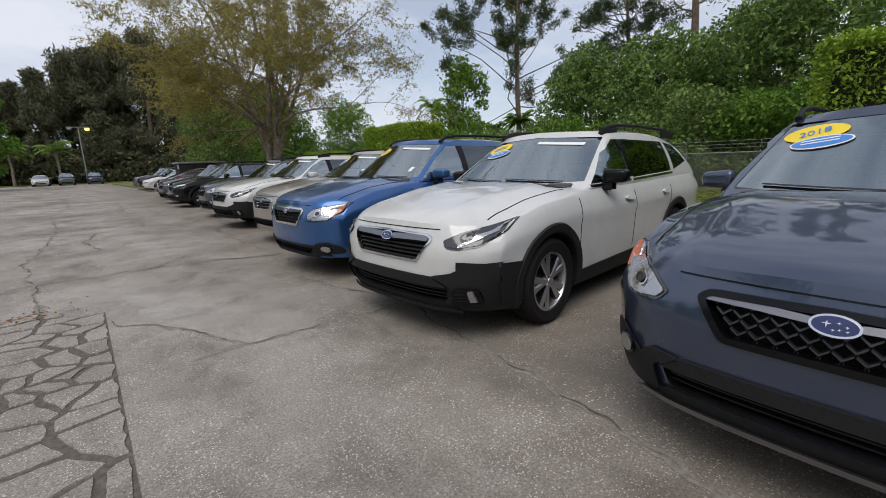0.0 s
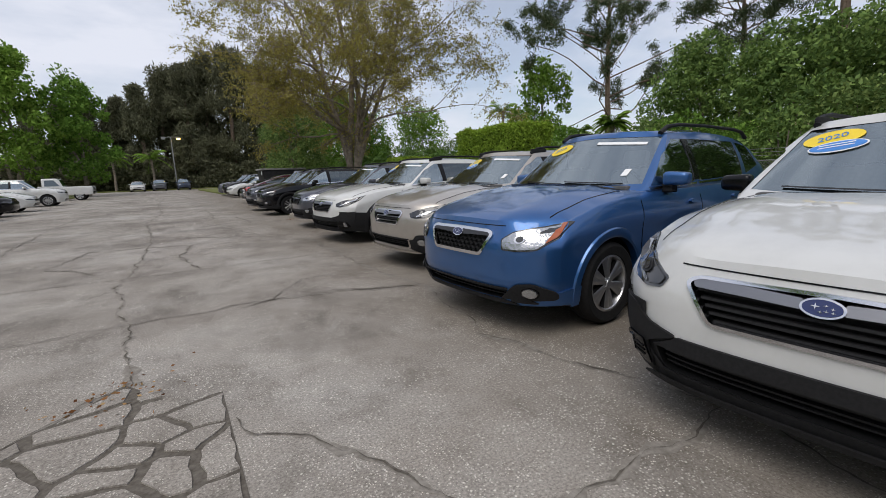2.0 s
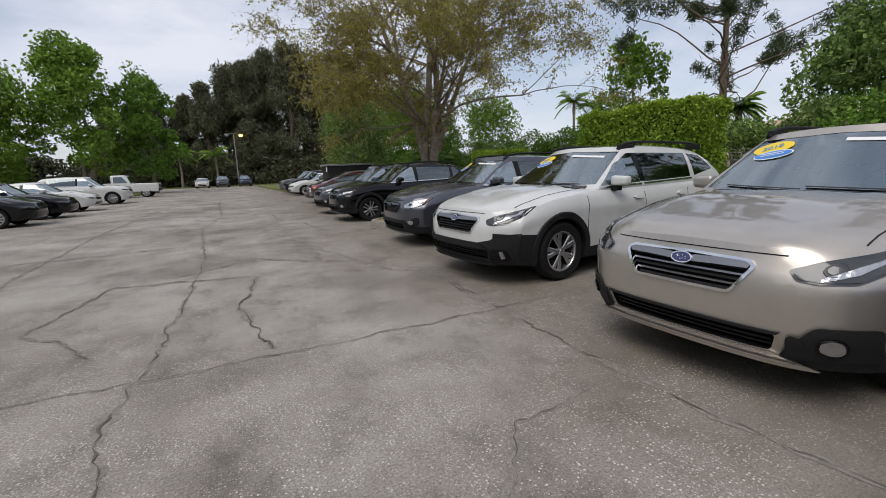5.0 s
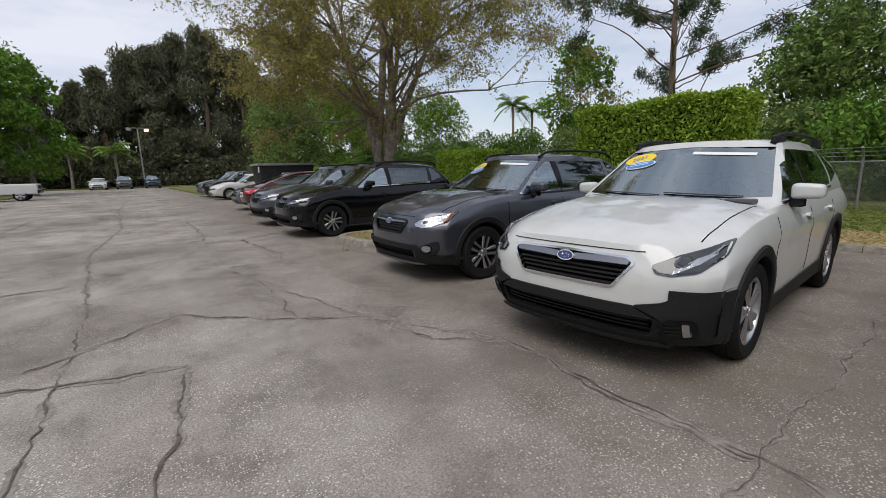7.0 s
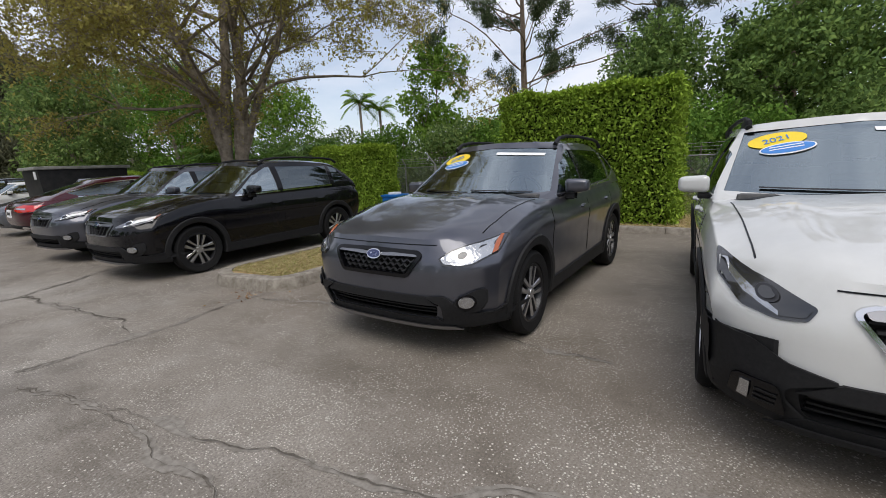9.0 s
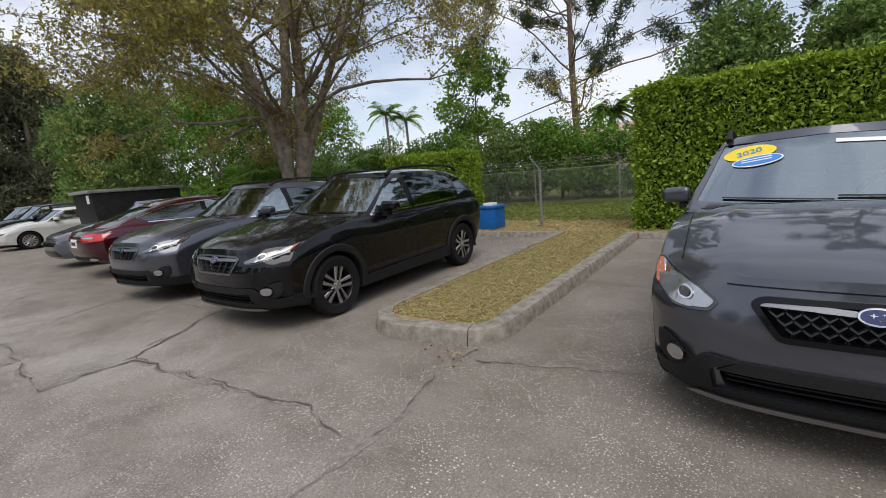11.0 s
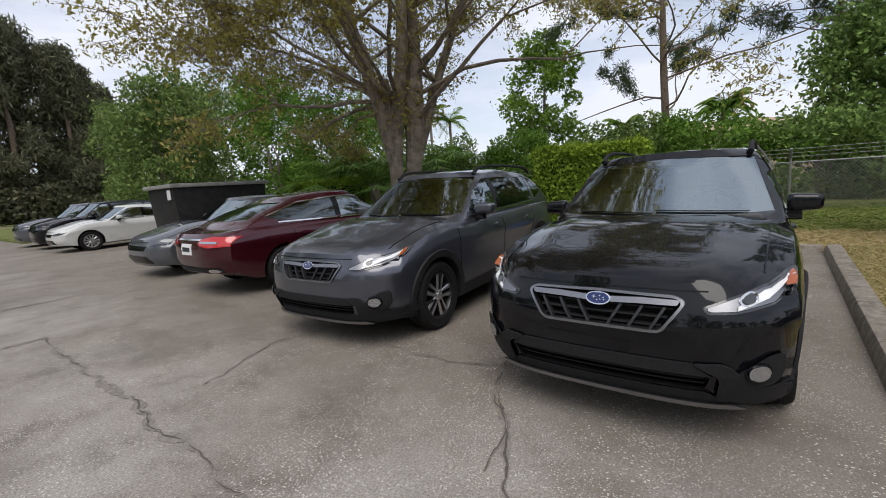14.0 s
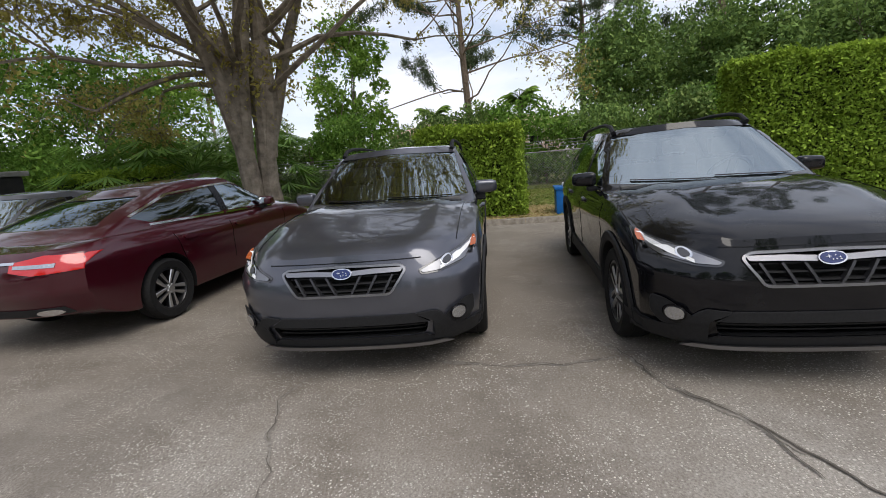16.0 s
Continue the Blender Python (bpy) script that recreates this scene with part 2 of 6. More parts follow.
def inset(poly, t):
    """The polygon drawn in by t on every side."""
    turn = 1 if sum(a[0] * b[1] - b[0] * a[1] for a, b in zip(poly, poly[1:] + poly[:1])) > 0 else -1
    res = []
    for i, p in enumerate(poly):
        p = Vector(p)
        d1, d2 = (p - Vector(poly[i - 1])).normalized(), (Vector(poly[(i + 1) % len(poly)]) - p).normalized()
        n1, n2 = Vector((-d1.y, d1.x)) * turn, Vector((-d2.y, d2.x)) * turn
        q = p + (n1 + n2) * (t / max(0.5, 1 + n1.dot(n2)))
        res.append((q.x, q.y))
    return res


def rim_of(poly, t, r=0.03):
    """A band of width t inside the rounded outline, as many small polygons."""
    a, b = rounded(poly, r), rounded(inset(poly, t), max(0.006, r - t * 0.5))
    return [[a[i], a[(i + 1) % len(a)], b[(i + 1) % len(b)], b[i]] for i in range(len(a))]


def strip(a, b, w):
    d = Vector((b[0] - a[0], b[1] - a[1])).normalized() * (w / 2)
    return [(a[0] - d.y, a[1] + d.x), (a[0] + d.y, a[1] - d.x), (b[0] + d.y, b[1] - d.x), (b[0] - d.y, b[1] + d.x)]


# ---- wheels ----
def lathe(bm, profile, sides, mat=0):
    rings = [[bm.verts.new((r * math.sin(k * math.tau / sides), y, r * math.cos(k * math.tau / sides))) for k in range(sides)] for r, y in profile]
    for a, b in zip(rings, rings[1:]):
        for k in range(sides):
            bm.faces.new((a[k], b[k], b[(k + 1) % sides], a[(k + 1) % sides])).material_index = mat


def wheel_meshes(R, style):
    """Tyre, rim and hub of one wheel, its outer face towards -y."""
    rim = R * 0.665
    tyre = bmesh.new()
    lathe(tyre, [(rim, -0.07), (rim + 0.012, -0.105), (R * 0.9, -0.118), (R - 0.02, -0.108), (R - 0.004, -0.085), (R, -0.05), (R - 0.006, -0.045), (R - 0.006, -0.035), (R, -0.03), (R, 0.03),
                 (R - 0.006, 0.035), (R - 0.006, 0.045), (R, 0.05), (R - 0.02, 0.1), (rim, 0.11), (rim, -0.07)], 44)
    tyre = finish("tyre", tyre, RUBBER)
    bm = bmesh.new()
    lathe(bm, [(rim, -0.07), (rim + 0.008, -0.098), (rim - 0.008, -0.1), (rim - 0.018, -0.085), (rim - 0.03, 0.04)], 44)
    dark = 1
    lathe(bm, [(rim - 0.02, 0.02), (0.01, 0.02)], 32, dark)
    spokes, twin, width = {"ten": (5, 0.17, 0.026), "five": (5, 0.0, 0.05), "blade": (5, 0.23, 0.015), "six": (6, 0.12, 0.03), "many": (11, 0.0, 0.022)}[style]
    for s in range(spokes):
        for off in ((-twin, twin) if twin else (0,)):
            a = s * math.tau / spokes + off
            a1 = a + (off * 0.9 if style == "blade" else off * 0.25)
            p0 = Vector((math.sin(a - off * 0.7), 0, math.cos(a - off * 0.7))) * 0.045
            p1 = Vector((math.sin(a1), 0, math.cos(a1))) * (rim - 0.008)
            side = (p1 - p0).normalized().cross(Vector((0, 1, 0)))
            q = []
            for p, w, y in ((p0, width * 0.8, -0.088), (p1, width * (1.25 if style != "blade" else 1.9), -0.09)):
                q += [bm.verts.new(p + side * w + Vector((0, y + 0.008, 0))), bm.verts.new(p + side * w * 0.6 + Vector((0, y, 0))), bm.verts.new(p - side * w * 0.6 + Vector((0, y, 0))), bm.verts.new(p - side * w + Vector((0, y + 0.008, 0))),
                      bm.verts.new(p - side * w + Vector((0, y + 0.05, 0))), bm.verts.new(p + side * w + Vector((0, y + 0.05, 0)))]
            for k in range(6):
                f = bm.faces.new((q[k], q[(k + 1) % 6], q[6 + (k + 1) % 6], q[6 + k]))
                f.material_index = dark if k in (3, 4, 5) or (style == "blade" and k == (0 if off < 0 else 2)) else 0
            bm.faces.new(q[6:])
    bmesh.ops.recalc_face_normals(bm, faces=bm.faces)
    lathe(bm, [(0.001, -0.098), (0.03, -0.098), (0.034, -0.09), (0.055, -0.086), (0.06, -0.05)], 20)
    for k in range(5):
        a = (k + 0.5) * math.tau / 5
        box(bm, -0.009, 0.009, -0.095, -0.07, -0.009, 0.009, 0.003, Matrix.Translation((0.043 * math.sin(a), 0, 0.043 * math.cos(a))), 1)
    if style == "blade":
        for f in bm.faces:
            if f.calc_center_median().length < 0.075 or f.calc_center_median().length > rim - 0.03:
                f.material_index = 1
    return tyre, finish("rim", bm, [ALLOY, DARK_ALLOY])


# ---- cars: nose at x = 0, tail towards +x, wheels on z = 0 ----
SPECS = {
    "crossover": dict(L=4.46, W=1.80, wb=2.665, fo=0.90, R=0.345, nose=0.92, cowl=1.22, cowl_z=1.085, belt=1.045, ws_top=2.02, roof=1.58, roof_end=3.90, tail=4.38, sedan=False, rim="blade"),
    "wagon": dict(L=4.86, W=1.87, wb=2.745, fo=0.96, R=0.355, nose=0.93, cowl=1.30, cowl_z=1.09, belt=1.06, ws_top=2.12, roof=1.60, roof_end=4.25, tail=4.76, sedan=False, rim="ten"),
    "suv": dict(L=4.60, W=1.80, wb=2.64, fo=0.94, R=0.35, nose=0.96, cowl=1.20, cowl_z=1.12, belt=1.09, ws_top=1.95, roof=1.66, roof_end=4.10, tail=4.50, sedan=False, rim="six"),
    "sedan": dict(L=4.85, W=1.83, wb=2.80, fo=0.97, R=0.33, nose=0.80, cowl=1.25, cowl_z=1.0, belt=0.97, ws_top=2.02, roof=1.455, roof_end=3.40, tail=4.52, sedan=True, rim="many"),
    "big_suv": dict(L=4.95, W=1.92, wb=2.98, fo=0.87, R=0.37, nose=1.02, cowl=1.25, cowl_z=1.16, belt=1.13, ws_top=2.0, roof=1.72, roof_end=4.3, tail=4.85, sedan=False, rim="many"),
}


def car_shapes(s):
    """The uncut solids of a car's lower body and cabin."""
    L, W, hw = s["L"], s["W"], s["W"] / 2
    belt, cowl = s["belt"], s["cowl"]
    top = [(0, s["nose"] - 0.075), (0.10, s["nose"] - 0.02), (0.35, s["nose"] + 0.035), (cowl * 0.7, s["cowl_z"] - 0.035), (cowl, s["cowl_z"]), (cowl + 0.35, belt)]
    top += [(s["tail"] - 0.1, belt + 0.03), (L, belt - 0.01)] if s["sedan"] else [(L, belt + 0.02)]

    def lower(a, b, c):
        x0 = a * L
        zt = interp(x0, top)
        zb = interp(x0, [(0, 0.26), (0.5, 0.22), (L - 0.6, 0.24), (L, 0.38)])
        front, rear = max(0.0, 1 - x0 / 1.1) ** 2, max(0.0, 1 - (L - x0) / 0.9) ** 2
        z = zb + (zt - zb) * c
        side = 1 - 0.055 * (1 - c) ** 2 - 0.075 * max(0, (c - 0.72) / 0.28) ** 2 - 0.02 * max(0, c - 0.35) * (1 - max(0, c - 0.35))
        crease = 0.012 * math.exp(-((c - 0.74) / 0.06) ** 2)
        y = b * (hw * side + crease) * (1 - 0.035 * front - 0.05 * rear)
        x = x0 + front * (0.06 * b * b + 0.25 * abs(b) ** 5.5 + 0.075 * max(0, (c - 0.62) / 0.38) ** 2 + 0.07 * max(0, 0.3 - c) / 0.3)
        x -= rear * (0.24 * abs(b) ** 3.5 + 0.10 * max(0, (c - 0.6) / 0.4) ** 2 + 0.08 * max(0, 0.35 - c) / 0.35)
        if c > 0.99:
            hood = 1 if x0 < cowl else max(0, 1 - (x0 - cowl) / 0.3)
            z += hood * (0.045 * (1 - b * b) - 0.05 * abs(b) ** 6)
            z += hood * 0.014 * math.exp(-((abs(b) - 0.62) / 0.1) ** 2)
        return x, y, z

    def cabin(a, b, c):
        cf = c ** 0.92
        xf = cowl + 0.02 + (s["ws_top"] - cowl) * cf
        xr = s["tail"] + (s["roof_end"] - s["tail"]) * c ** (1.5 if s["sedan"] else 1.6)
        x = xf + (xr - xf) * a
        mid = (x - s["ws_top"]) / (s["roof_end"] - s["ws_top"])
        zr = s["roof"] - 0.05 * (2 * min(1, max(0, mid)) - 0.75) ** 2 - (0.02 if b * b > 0.9 else 0)
        z = belt - 0.03 + (zr - belt + 0.03) * c + 0.03 * (1 - b * b) * (c > 0.99)
        y = b * (hw * (0.935 - 0.035 * c - 0.20 * c ** 1.8)) * (1 - 0.05 * a ** 3)
        x += 0.20 * b * b * (1 - a) ** 3 - 0.14 * b * b * a ** 3
        return x, y, z

    near = [0, 0.012, 0.03, 0.05, 0.075, 0.1, 0.13, 0.16, 0.2, 0.25, 0.3, 0.36]
    stations = near + [0.42, 0.5, 0.58, 0.66, 0.74] + [1 - v for v in near[::-1][2:]]
    low = box_grid(stations, 20, 14, lower)
    cab = box_grid([k / 18 for k in range(19)], 14, 12, cabin)
    for bm, w in ((low, 0.028), (cab, 0.022 if s["sedan"] else 0.05)):
        bm.normal_update()
        sharp = [e for e in bm.edges if len(e.link_faces) == 2 and e.calc_face_angle(0) > radians(48)]
        bmesh.ops.bevel(bm, geom=sharp, offset=w, offset_type="OFFSET", segments=3, profile=0.5, affect="EDGES", clamp_overlap=True)
        bmesh.ops.recalc_face_normals(bm, faces=bm.faces)
    return low, cab


CAR_CACHE = {}
GRILLES = {"wagon": (0.49, 0.09, 0.115), "wagon_old": (0.41, 0.09, 0.11), "hex": (0.42, 0.085, 0.10), "hex_new": (0.42, 0.085, 0.10), "suv": (0.42, 0.09, 0.12)}
INTAKES = {"wagon": (0.58, 0.33, 0.45), "wagon_old": (0.5, 0.33, 0.44), "hex": (0.5, 0.34, 0.44), "hex_new": (0.5, 0.345, 0.44), "suv": (0.52, 0.31, 0.40)}


def grille_outline(face, nose):
    w, t, b = GRILLES[face]
    gz = nose - (0.185 if face == "hex_new" else 0.20)
    return [(y, gz + z) for y, z in ((-w, t * 0.62), (-w * 0.88, t), (0, t * 1.1), (w * 0.88, t), (w, t * 0.62), (w * 0.74, -b), (-w * 0.74, -b))]


def intake_outline(face):
    w, z0, z1 = INTAKES[face]
    return [(-w, z0), (w, z0), (w * 1.06, z1), (-w * 1.06, z1)]



def car_meshes(kind, face):
    if (kind, face) in CAR_CACHE:
        return CAR_CACHE[kind, face]
    s = SPECS[kind]
    low, cab = car_shapes(s)
    low_tree, cab_tree = BVHTree.FromBMesh(low), BVHTree.FromBMesh(cab)
    hubs = (s["fo"], s["fo"] + s["wb"])
    cuts = []
    for hx in hubs:
        for sgn in (-1, 1):
            r = s["R"] + 0.055
            ring = [(hx + r * math.cos(k * math.tau / 28), s["R"] + r * math.sin(k * math.tau / 28)) for k in range(28)]
            cuts.append(prism(ring, "side", sgn * 1.3, sgn * (s["W"] / 2 - 0.30)))
    if face in GRILLES:
        cuts.append(prism(rounded(inset(grille_outline(face, s["nose"]), 0.008), 0.03), "front", -1, 0.15))
        cuts.append(prism(rounded(intake_outline(face), 0.03), "front", -1, 0.15))
    low = carved(low, cuts)
    for f in low.faces:
        m = f.calc_center_median()
        hit, no, _, d = low_tree.find_nearest(m)
        if d > 0.012:
            f.material_index = 1
    # side windows between the pillars
    belt, roof, cowl, wt, re, tl = s["belt"], s["roof"], s["cowl"], s["ws_top"], s["roof_end"], s["tail"]
    b0, r0 = belt + 0.035, roof - 0.10
    pillar = hubs[0] + s["wb"] * (0.60 if s["sedan"] else 0.56)
    slope = (wt - cowl) / (roof - belt)
    xa = cowl + 0.36
    rear_edge = tl - 0.42 if not s["sedan"] else tl - 0.85
    front_win = [(xa, b0), (pillar - 0.05, b0 + 0.02), (pillar - 0.07, r0 + 0.005), (wt + 0.22, r0), (xa + slope * 0.25, b0 + 0.27)]
    q = hubs[1] + 0.02
    if s["sedan"]:
        rear_win = [(pillar + 0.05, b0 + 0.02), (q - 0.02, b0 + 0.05), (q + 0.18, b0 + 0.12), (re - 0.05, r0 - 0.06), (pillar + 0.04, r0 - 0.01)]
        wins = [front_win, rear_win]
    else:
        rear_win = [(pillar + 0.05, b0 + 0.02), (q - 0.06, b0 + 0.05), (q - 0.03, r0 - 0.01), (pillar + 0.04, r0 + 0.005)]
        quarter = [(q + 0.05, b0 + 0.06), (rear_edge, b0 + 0.15), (re - 0.1, r0 - 0.05), (q + 0.06, r0 - 0.015)]
        wins = [front_win, rear_win, quarter]
    wh = s["W"] / 2
    screen = [(-wh * 0.85, belt + 0.06), (-wh * 0.4, belt + 0.035), (wh * 0.4, belt + 0.035), (wh * 0.85, belt + 0.06), (wh * 0.69, roof - 0.075), (0, roof - 0.05), (-wh * 0.69, roof - 0.075)]
    rear_screen = [(-wh * 0.66, belt + (0.13 if s["sedan"] else 0.1)), (wh * 0.66, belt + (0.13 if s["sedan"] else 0.1)), (wh * 0.52, roof - 0.13), (-wh * 0.52, roof - 0.13)]
    cuts = [prism(w, "side", -2, 2) for w in wins]
    cuts.append(prism(screen, "front", -1, wt + 0.5))
    cuts.append(prism(rear_screen, "front", re - 0.6, 7))
    cab = carved(cab, cuts)
    for f in cab.faces:
        hit, no, _, d = cab_tree.find_nearest(f.calc_center_median())
        if d > 0.008:
            f.material_index = 1
    res = dict(s=s, low_tree=low_tree, cab_tree=cab_tree, hubs=hubs, wins=wins, screen=screen, rear_screen=rear_screen, pillar=pillar,
               low=finish("body", low, [PLASTIC, PLASTIC]), cab=finish("cabin", cab, [PLASTIC, INTERIOR]), b0=b0, r0=r0)
    CAR_CACHE[kind, face] = res
    return res


def mirror_shape(col, cap_mat, base_mat, parent, x, z, sgn, hw):
    bm = bmesh.new()
    box(bm, x - 0.06, x + 0.07, -0.105, 0.105, -0.06, 0.07, 0.045, seg=4)
    for v in bm.verts:
        v.co.x += 0.16 * (v.co.y + 0.1)
        v.co.z *= 1 - 1.6 * max(0.0, v.co.y)
        v.co.z += z
        v.co.y = sgn * (hw + 0.09 + v.co.y)
    bmesh.ops.recalc_face_normals(bm, faces=bm.faces)
    cap = part("mirror", bm, cap_mat, parent)
    bm = bmesh.new()
    box(bm, x - 0.03, x + 0.06, sgn * (hw - 0.12), sgn * (hw + 0.06), z - 0.105, z - 0.06, 0.015)
    bmesh.ops.recalc_face_normals(bm, faces=bm.faces)
    part("mirror_arm", bm, base_mat, cap)
    g = bmesh.new()
    ya, yb = sorted((sgn * (hw + 0.01), sgn * (hw + 0.165)))
    box(g, x + 0.078, x + 0.086, ya, yb, z - 0.04, z + 0.05, 0.002)
    part("mirror_glass", g, CHROME, cap)


def build_car(kind, col, at, label, turn=0.0, face="wagon", clad=True, rails=PLASTIC, rim=None, year="", rear_detail=False, mirror_mat=None, group="cars parked along the lane", category="car", far=False):
    c = car_meshes(kind, face if face in GRILLES else "plain")
    s, low_t, cab_t = c["s"], c["low_tree"], c["cab_tree"]
    W, hw, R, belt, roof, L = s["W"], s["W"] / 2, s["R"], s["belt"], s["roof"], s["L"]
    car = tagged(new("car"), label, category, group)
    me = c["low"].copy()
    me.materials[0] = col
    if clad:
        for f in me.polygons:
            z, x = f.center.z, f.center.x
            if z < (0.30 if face not in ("suv", "wagon_old") else 0.26) or (face == "wagon" and x < 0.6 and z < 0.53):
                f.material_index = 1
    part("body", me, None, car)
    me = c["cab"].copy()
    me.materials[0] = col
    part("cabin", me, None, car)
    # glass
    part("windscreen", skin(cab_t, c["screen"], "front", -0.003, 0.05, depth=0.004), GLASS, car)
    part("rear_window", skin(cab_t, c["rear_screen"], "rear", -0.004, 0.1, depth=0.004), PRIVACY, car)
    for side in ("left", "right"):
        for i, w in enumerate(c["wins"]):
            part("side_window", skin(cab_t, w, side, -0.003, 0.12, depth=0.004), GLASS if i == 0 else PRIVACY, car)
            if i < 2:
                part("window_trim", skin(cab_t, strip((w[0][0] - 0.02, w[0][1] - 0.02), (w[1][0] + 0.03, w[1][1] - 0.022), 0.022), side, 0.007, 0.1), CHROME, car)
        part("pillar_cover", skin(cab_t, [(c["pillar"] - 0.05, c["b0"] + 0.03), (c["pillar"] + 0.05, c["b0"] + 0.03), (c["pillar"] + 0.04, c["r0"]), (c["pillar"] - 0.07, c["r0"])], side, 0.004), GLOSS_BLACK, car)
    # wheels
    tyre, rim_me = wheel_meshes(R, rim or s["rim"])
    for hx in c["hubs"]:
        for sgn in (-1, 1):
            w = part("wheel", tyre, None, car)
            w.matrix_local = pose(hx, sgn * (hw - 0.135), R, 0, hx * 57, 0 if sgn < 0 else 180)
            part("rim", rim_me, None, w)
            if clad:
                bm = bmesh.new()
                sec, arc = [], 22
                for k in range(arc + 1):
                    a = radians(-14 + 208 * k / arc)
                    ca, sa = math.cos(a), math.sin(a)
                    ring = []
                    for rr, lift in ((R + 0.045, 0.012), (R + 0.06, 0.022), (R + 0.115, 0.02), (R + 0.125, 0.004)):
                        p = Vector((hx + rr * ca, sgn * 3, R + rr * sa))
                        hit, no, _, _ = low_t.ray_cast(p, Vector((0, -sgn, 0)))
                        y = hit.y if hit else sgn * hw * 0.93
                        ring.append(Vector((p.x, y + sgn * lift, max(0.2, p.z))))
                    ring.insert(0, ring[0] - Vector((0, sgn * 0.06, 0)))
                    sec.append([bm.verts.new(p) for p in ring])
                for a, b in zip(sec, sec[1:]):
                    for k in range(4):
                        bm.faces.new((a[k], a[k + 1], b[k + 1], b[k]))
                bmesh.ops.recalc_face_normals(bm, faces=bm.faces)
                part("arch_trim", bm, col if face == "suv" else PLASTIC, car)
    x1, x2 = c["hubs"][0] + R + 0.06, c["hubs"][1] - R - 0.06
    zs = belt * 0.93
    for sgn, side in ((-1, "left"), (1, "right")):
        if clad:
            part("sill_cladding", skin(low_t, [(x1, 0.25), (x2, 0.25), (x2, 0.40), (x1, 0.36)], side, 0.014, 0.15), col if face == "suv" else PLASTIC, car)
        if clad:
            part("bumper_corner", skin(low_t, [(0.10, 0.27), (s["fo"] - R - 0.03, 0.27), (s["fo"] - R - 0.03, 0.60 if face == "wagon" else 0.40), (0.10, 0.64 if face == "wagon" else 0.36)], side, 0.014, 0.06), col if face == "suv" else PLASTIC, car)
        if not far:
            for xx, x_top in ((x1 + 0.02, x1 + 0.0), (c["pillar"] - 0.01, c["pillar"]), (x2 + 0.05, x2 + 0.22)):
                part("door_seam", skin(low_t, strip((xx, 0.42), (x_top, belt - 0.07), 0.007), side, 0.003, 0.05, depth=0.003), GLOSS_BLACK, car)
            for xx in (c["pillar"] - 0.16, x2 + 0.02):
                bm = skin(low_t, oval(xx, belt - 0.14, 0.1, 0.022, 14), side, 0.028, 0.2, depth=0.03)
                part("door_handle", bm, col if face != "chrome_handles" else CHROME, car)
        mirror_shape(col, mirror_mat or col, PLASTIC, car, s["cowl"] + 0.58, belt + 0.09, sgn, hw - 0.05)
        if rails:
            z = roof - 0.01
            y = sgn * hw * 0.66
            xs = [s["ws_top"] + 0.16, s["ws_top"] + 0.28, s["ws_top"] + 0.5, (s["ws_top"] + s["roof_end"]) / 2, s["roof_end"] - 0.35, s["roof_end"] - 0.12, s["roof_end"]]
            zz = [-0.03, 0.035, 0.062, 0.068, 0.05, 0.025, -0.04]
            bm = bmesh.new()
            tube(bm, [(x, y, z + d) for x, d in zip(xs, zz)], [0.024, 0.021, 0.018, 0.017, 0.018, 0.02, 0.024], 8)
            rail = part("roof_rail", bm, rails, car)
            if face in ("wagon", "wagon_old"):
                for a, b in ((xs[0], xs[2]), (xs[4], xs[6])):
                    bm = bmesh.new()
                    box(bm, a, b, y - 0.022, y + 0.022, z - 0.05, z + 0.035, 0.02)
                    part("rail_foot", bm, rails, rail)
    # front end
    n = s["nose"]
    k = hw / 0.90
    if face in GRILLES:
        GW, gt, gb = GRILLES[face]
        shape = grille_outline(face, n)
        gz = shape[2][1] - gt * 1.1
        ring_mat, ring_w = {"wagon": (CHROME, 0.016), "wagon_old": (CHROME, 0.018), "hex": (GLOSS_BLACK, 0.026), "hex_new": (SATIN, 0.014), "suv": (CHROME, 0.026)}[face]
        grille = part("grille_surround", skin(low_t, rim_of(shape, ring_w), "front", 0.012, 0.05, depth=0.05), ring_mat, car)
        if face in ("wagon", "wagon_old"):
            for i in range(5):
                z = gz - gb * 0.8 + i * (gb + gt) * 0.155
                w = GW * (0.72 + 0.045 * i)
                part("grille_slat", skin(low_t, strip((-w, z), (w, z), 0.011), "front", -0.018, 0.05, depth=0.03), PLASTIC if face == "wagon" else SATIN if i % 2 else PLASTIC, grille)
        elif face == "hex_new":
            for i in range(3):
                z = gz - gb * 0.66 + i * 0.046
                w = GW * (0.74 + 0.06 * i)
                part("grille_slat", skin(low_t, strip((-w, z), (w, z), 0.009), "front", -0.02, 0.05, depth=0.03), PLASTIC, grille)
            for i in (-3, -2, -1, 1, 2, 3):
                y, sg = abs(i) * 0.105, 1 if i > 0 else -1
                part("grille_rib", skin(low_t, strip((sg * (y - 0.055), gz - gb * 0.88), (sg * (y + 0.01), gz + 0.028), 0.014), "front", -0.006, 0.05, depth=0.03), DARK_SATIN, grille)
        else:
            cells = []
            for r in range(5):
                for i in range(-7, 8):
                    y, z = (i + 0.5 * (r % 2)) * 0.058, gz - gb * 0.8 + r * 0.034
                    if abs(y) < GW * (0.70 + 0.045 * r):
                        cells.append([(y - 0.026, z + 0.011), (y, z - 0.009), (y + 0.026, z + 0.011), (y + 0.026, z + 0.003), (y, z - 0.018), (y - 0.026, z + 0.003)])
            part("grille_mesh", skin(low_t, cells, "front", -0.012, 0.2, depth=0.02), PLASTIC if face == "suv" else DARK_SATIN, grille)
        bz = gz + gt * 0.5
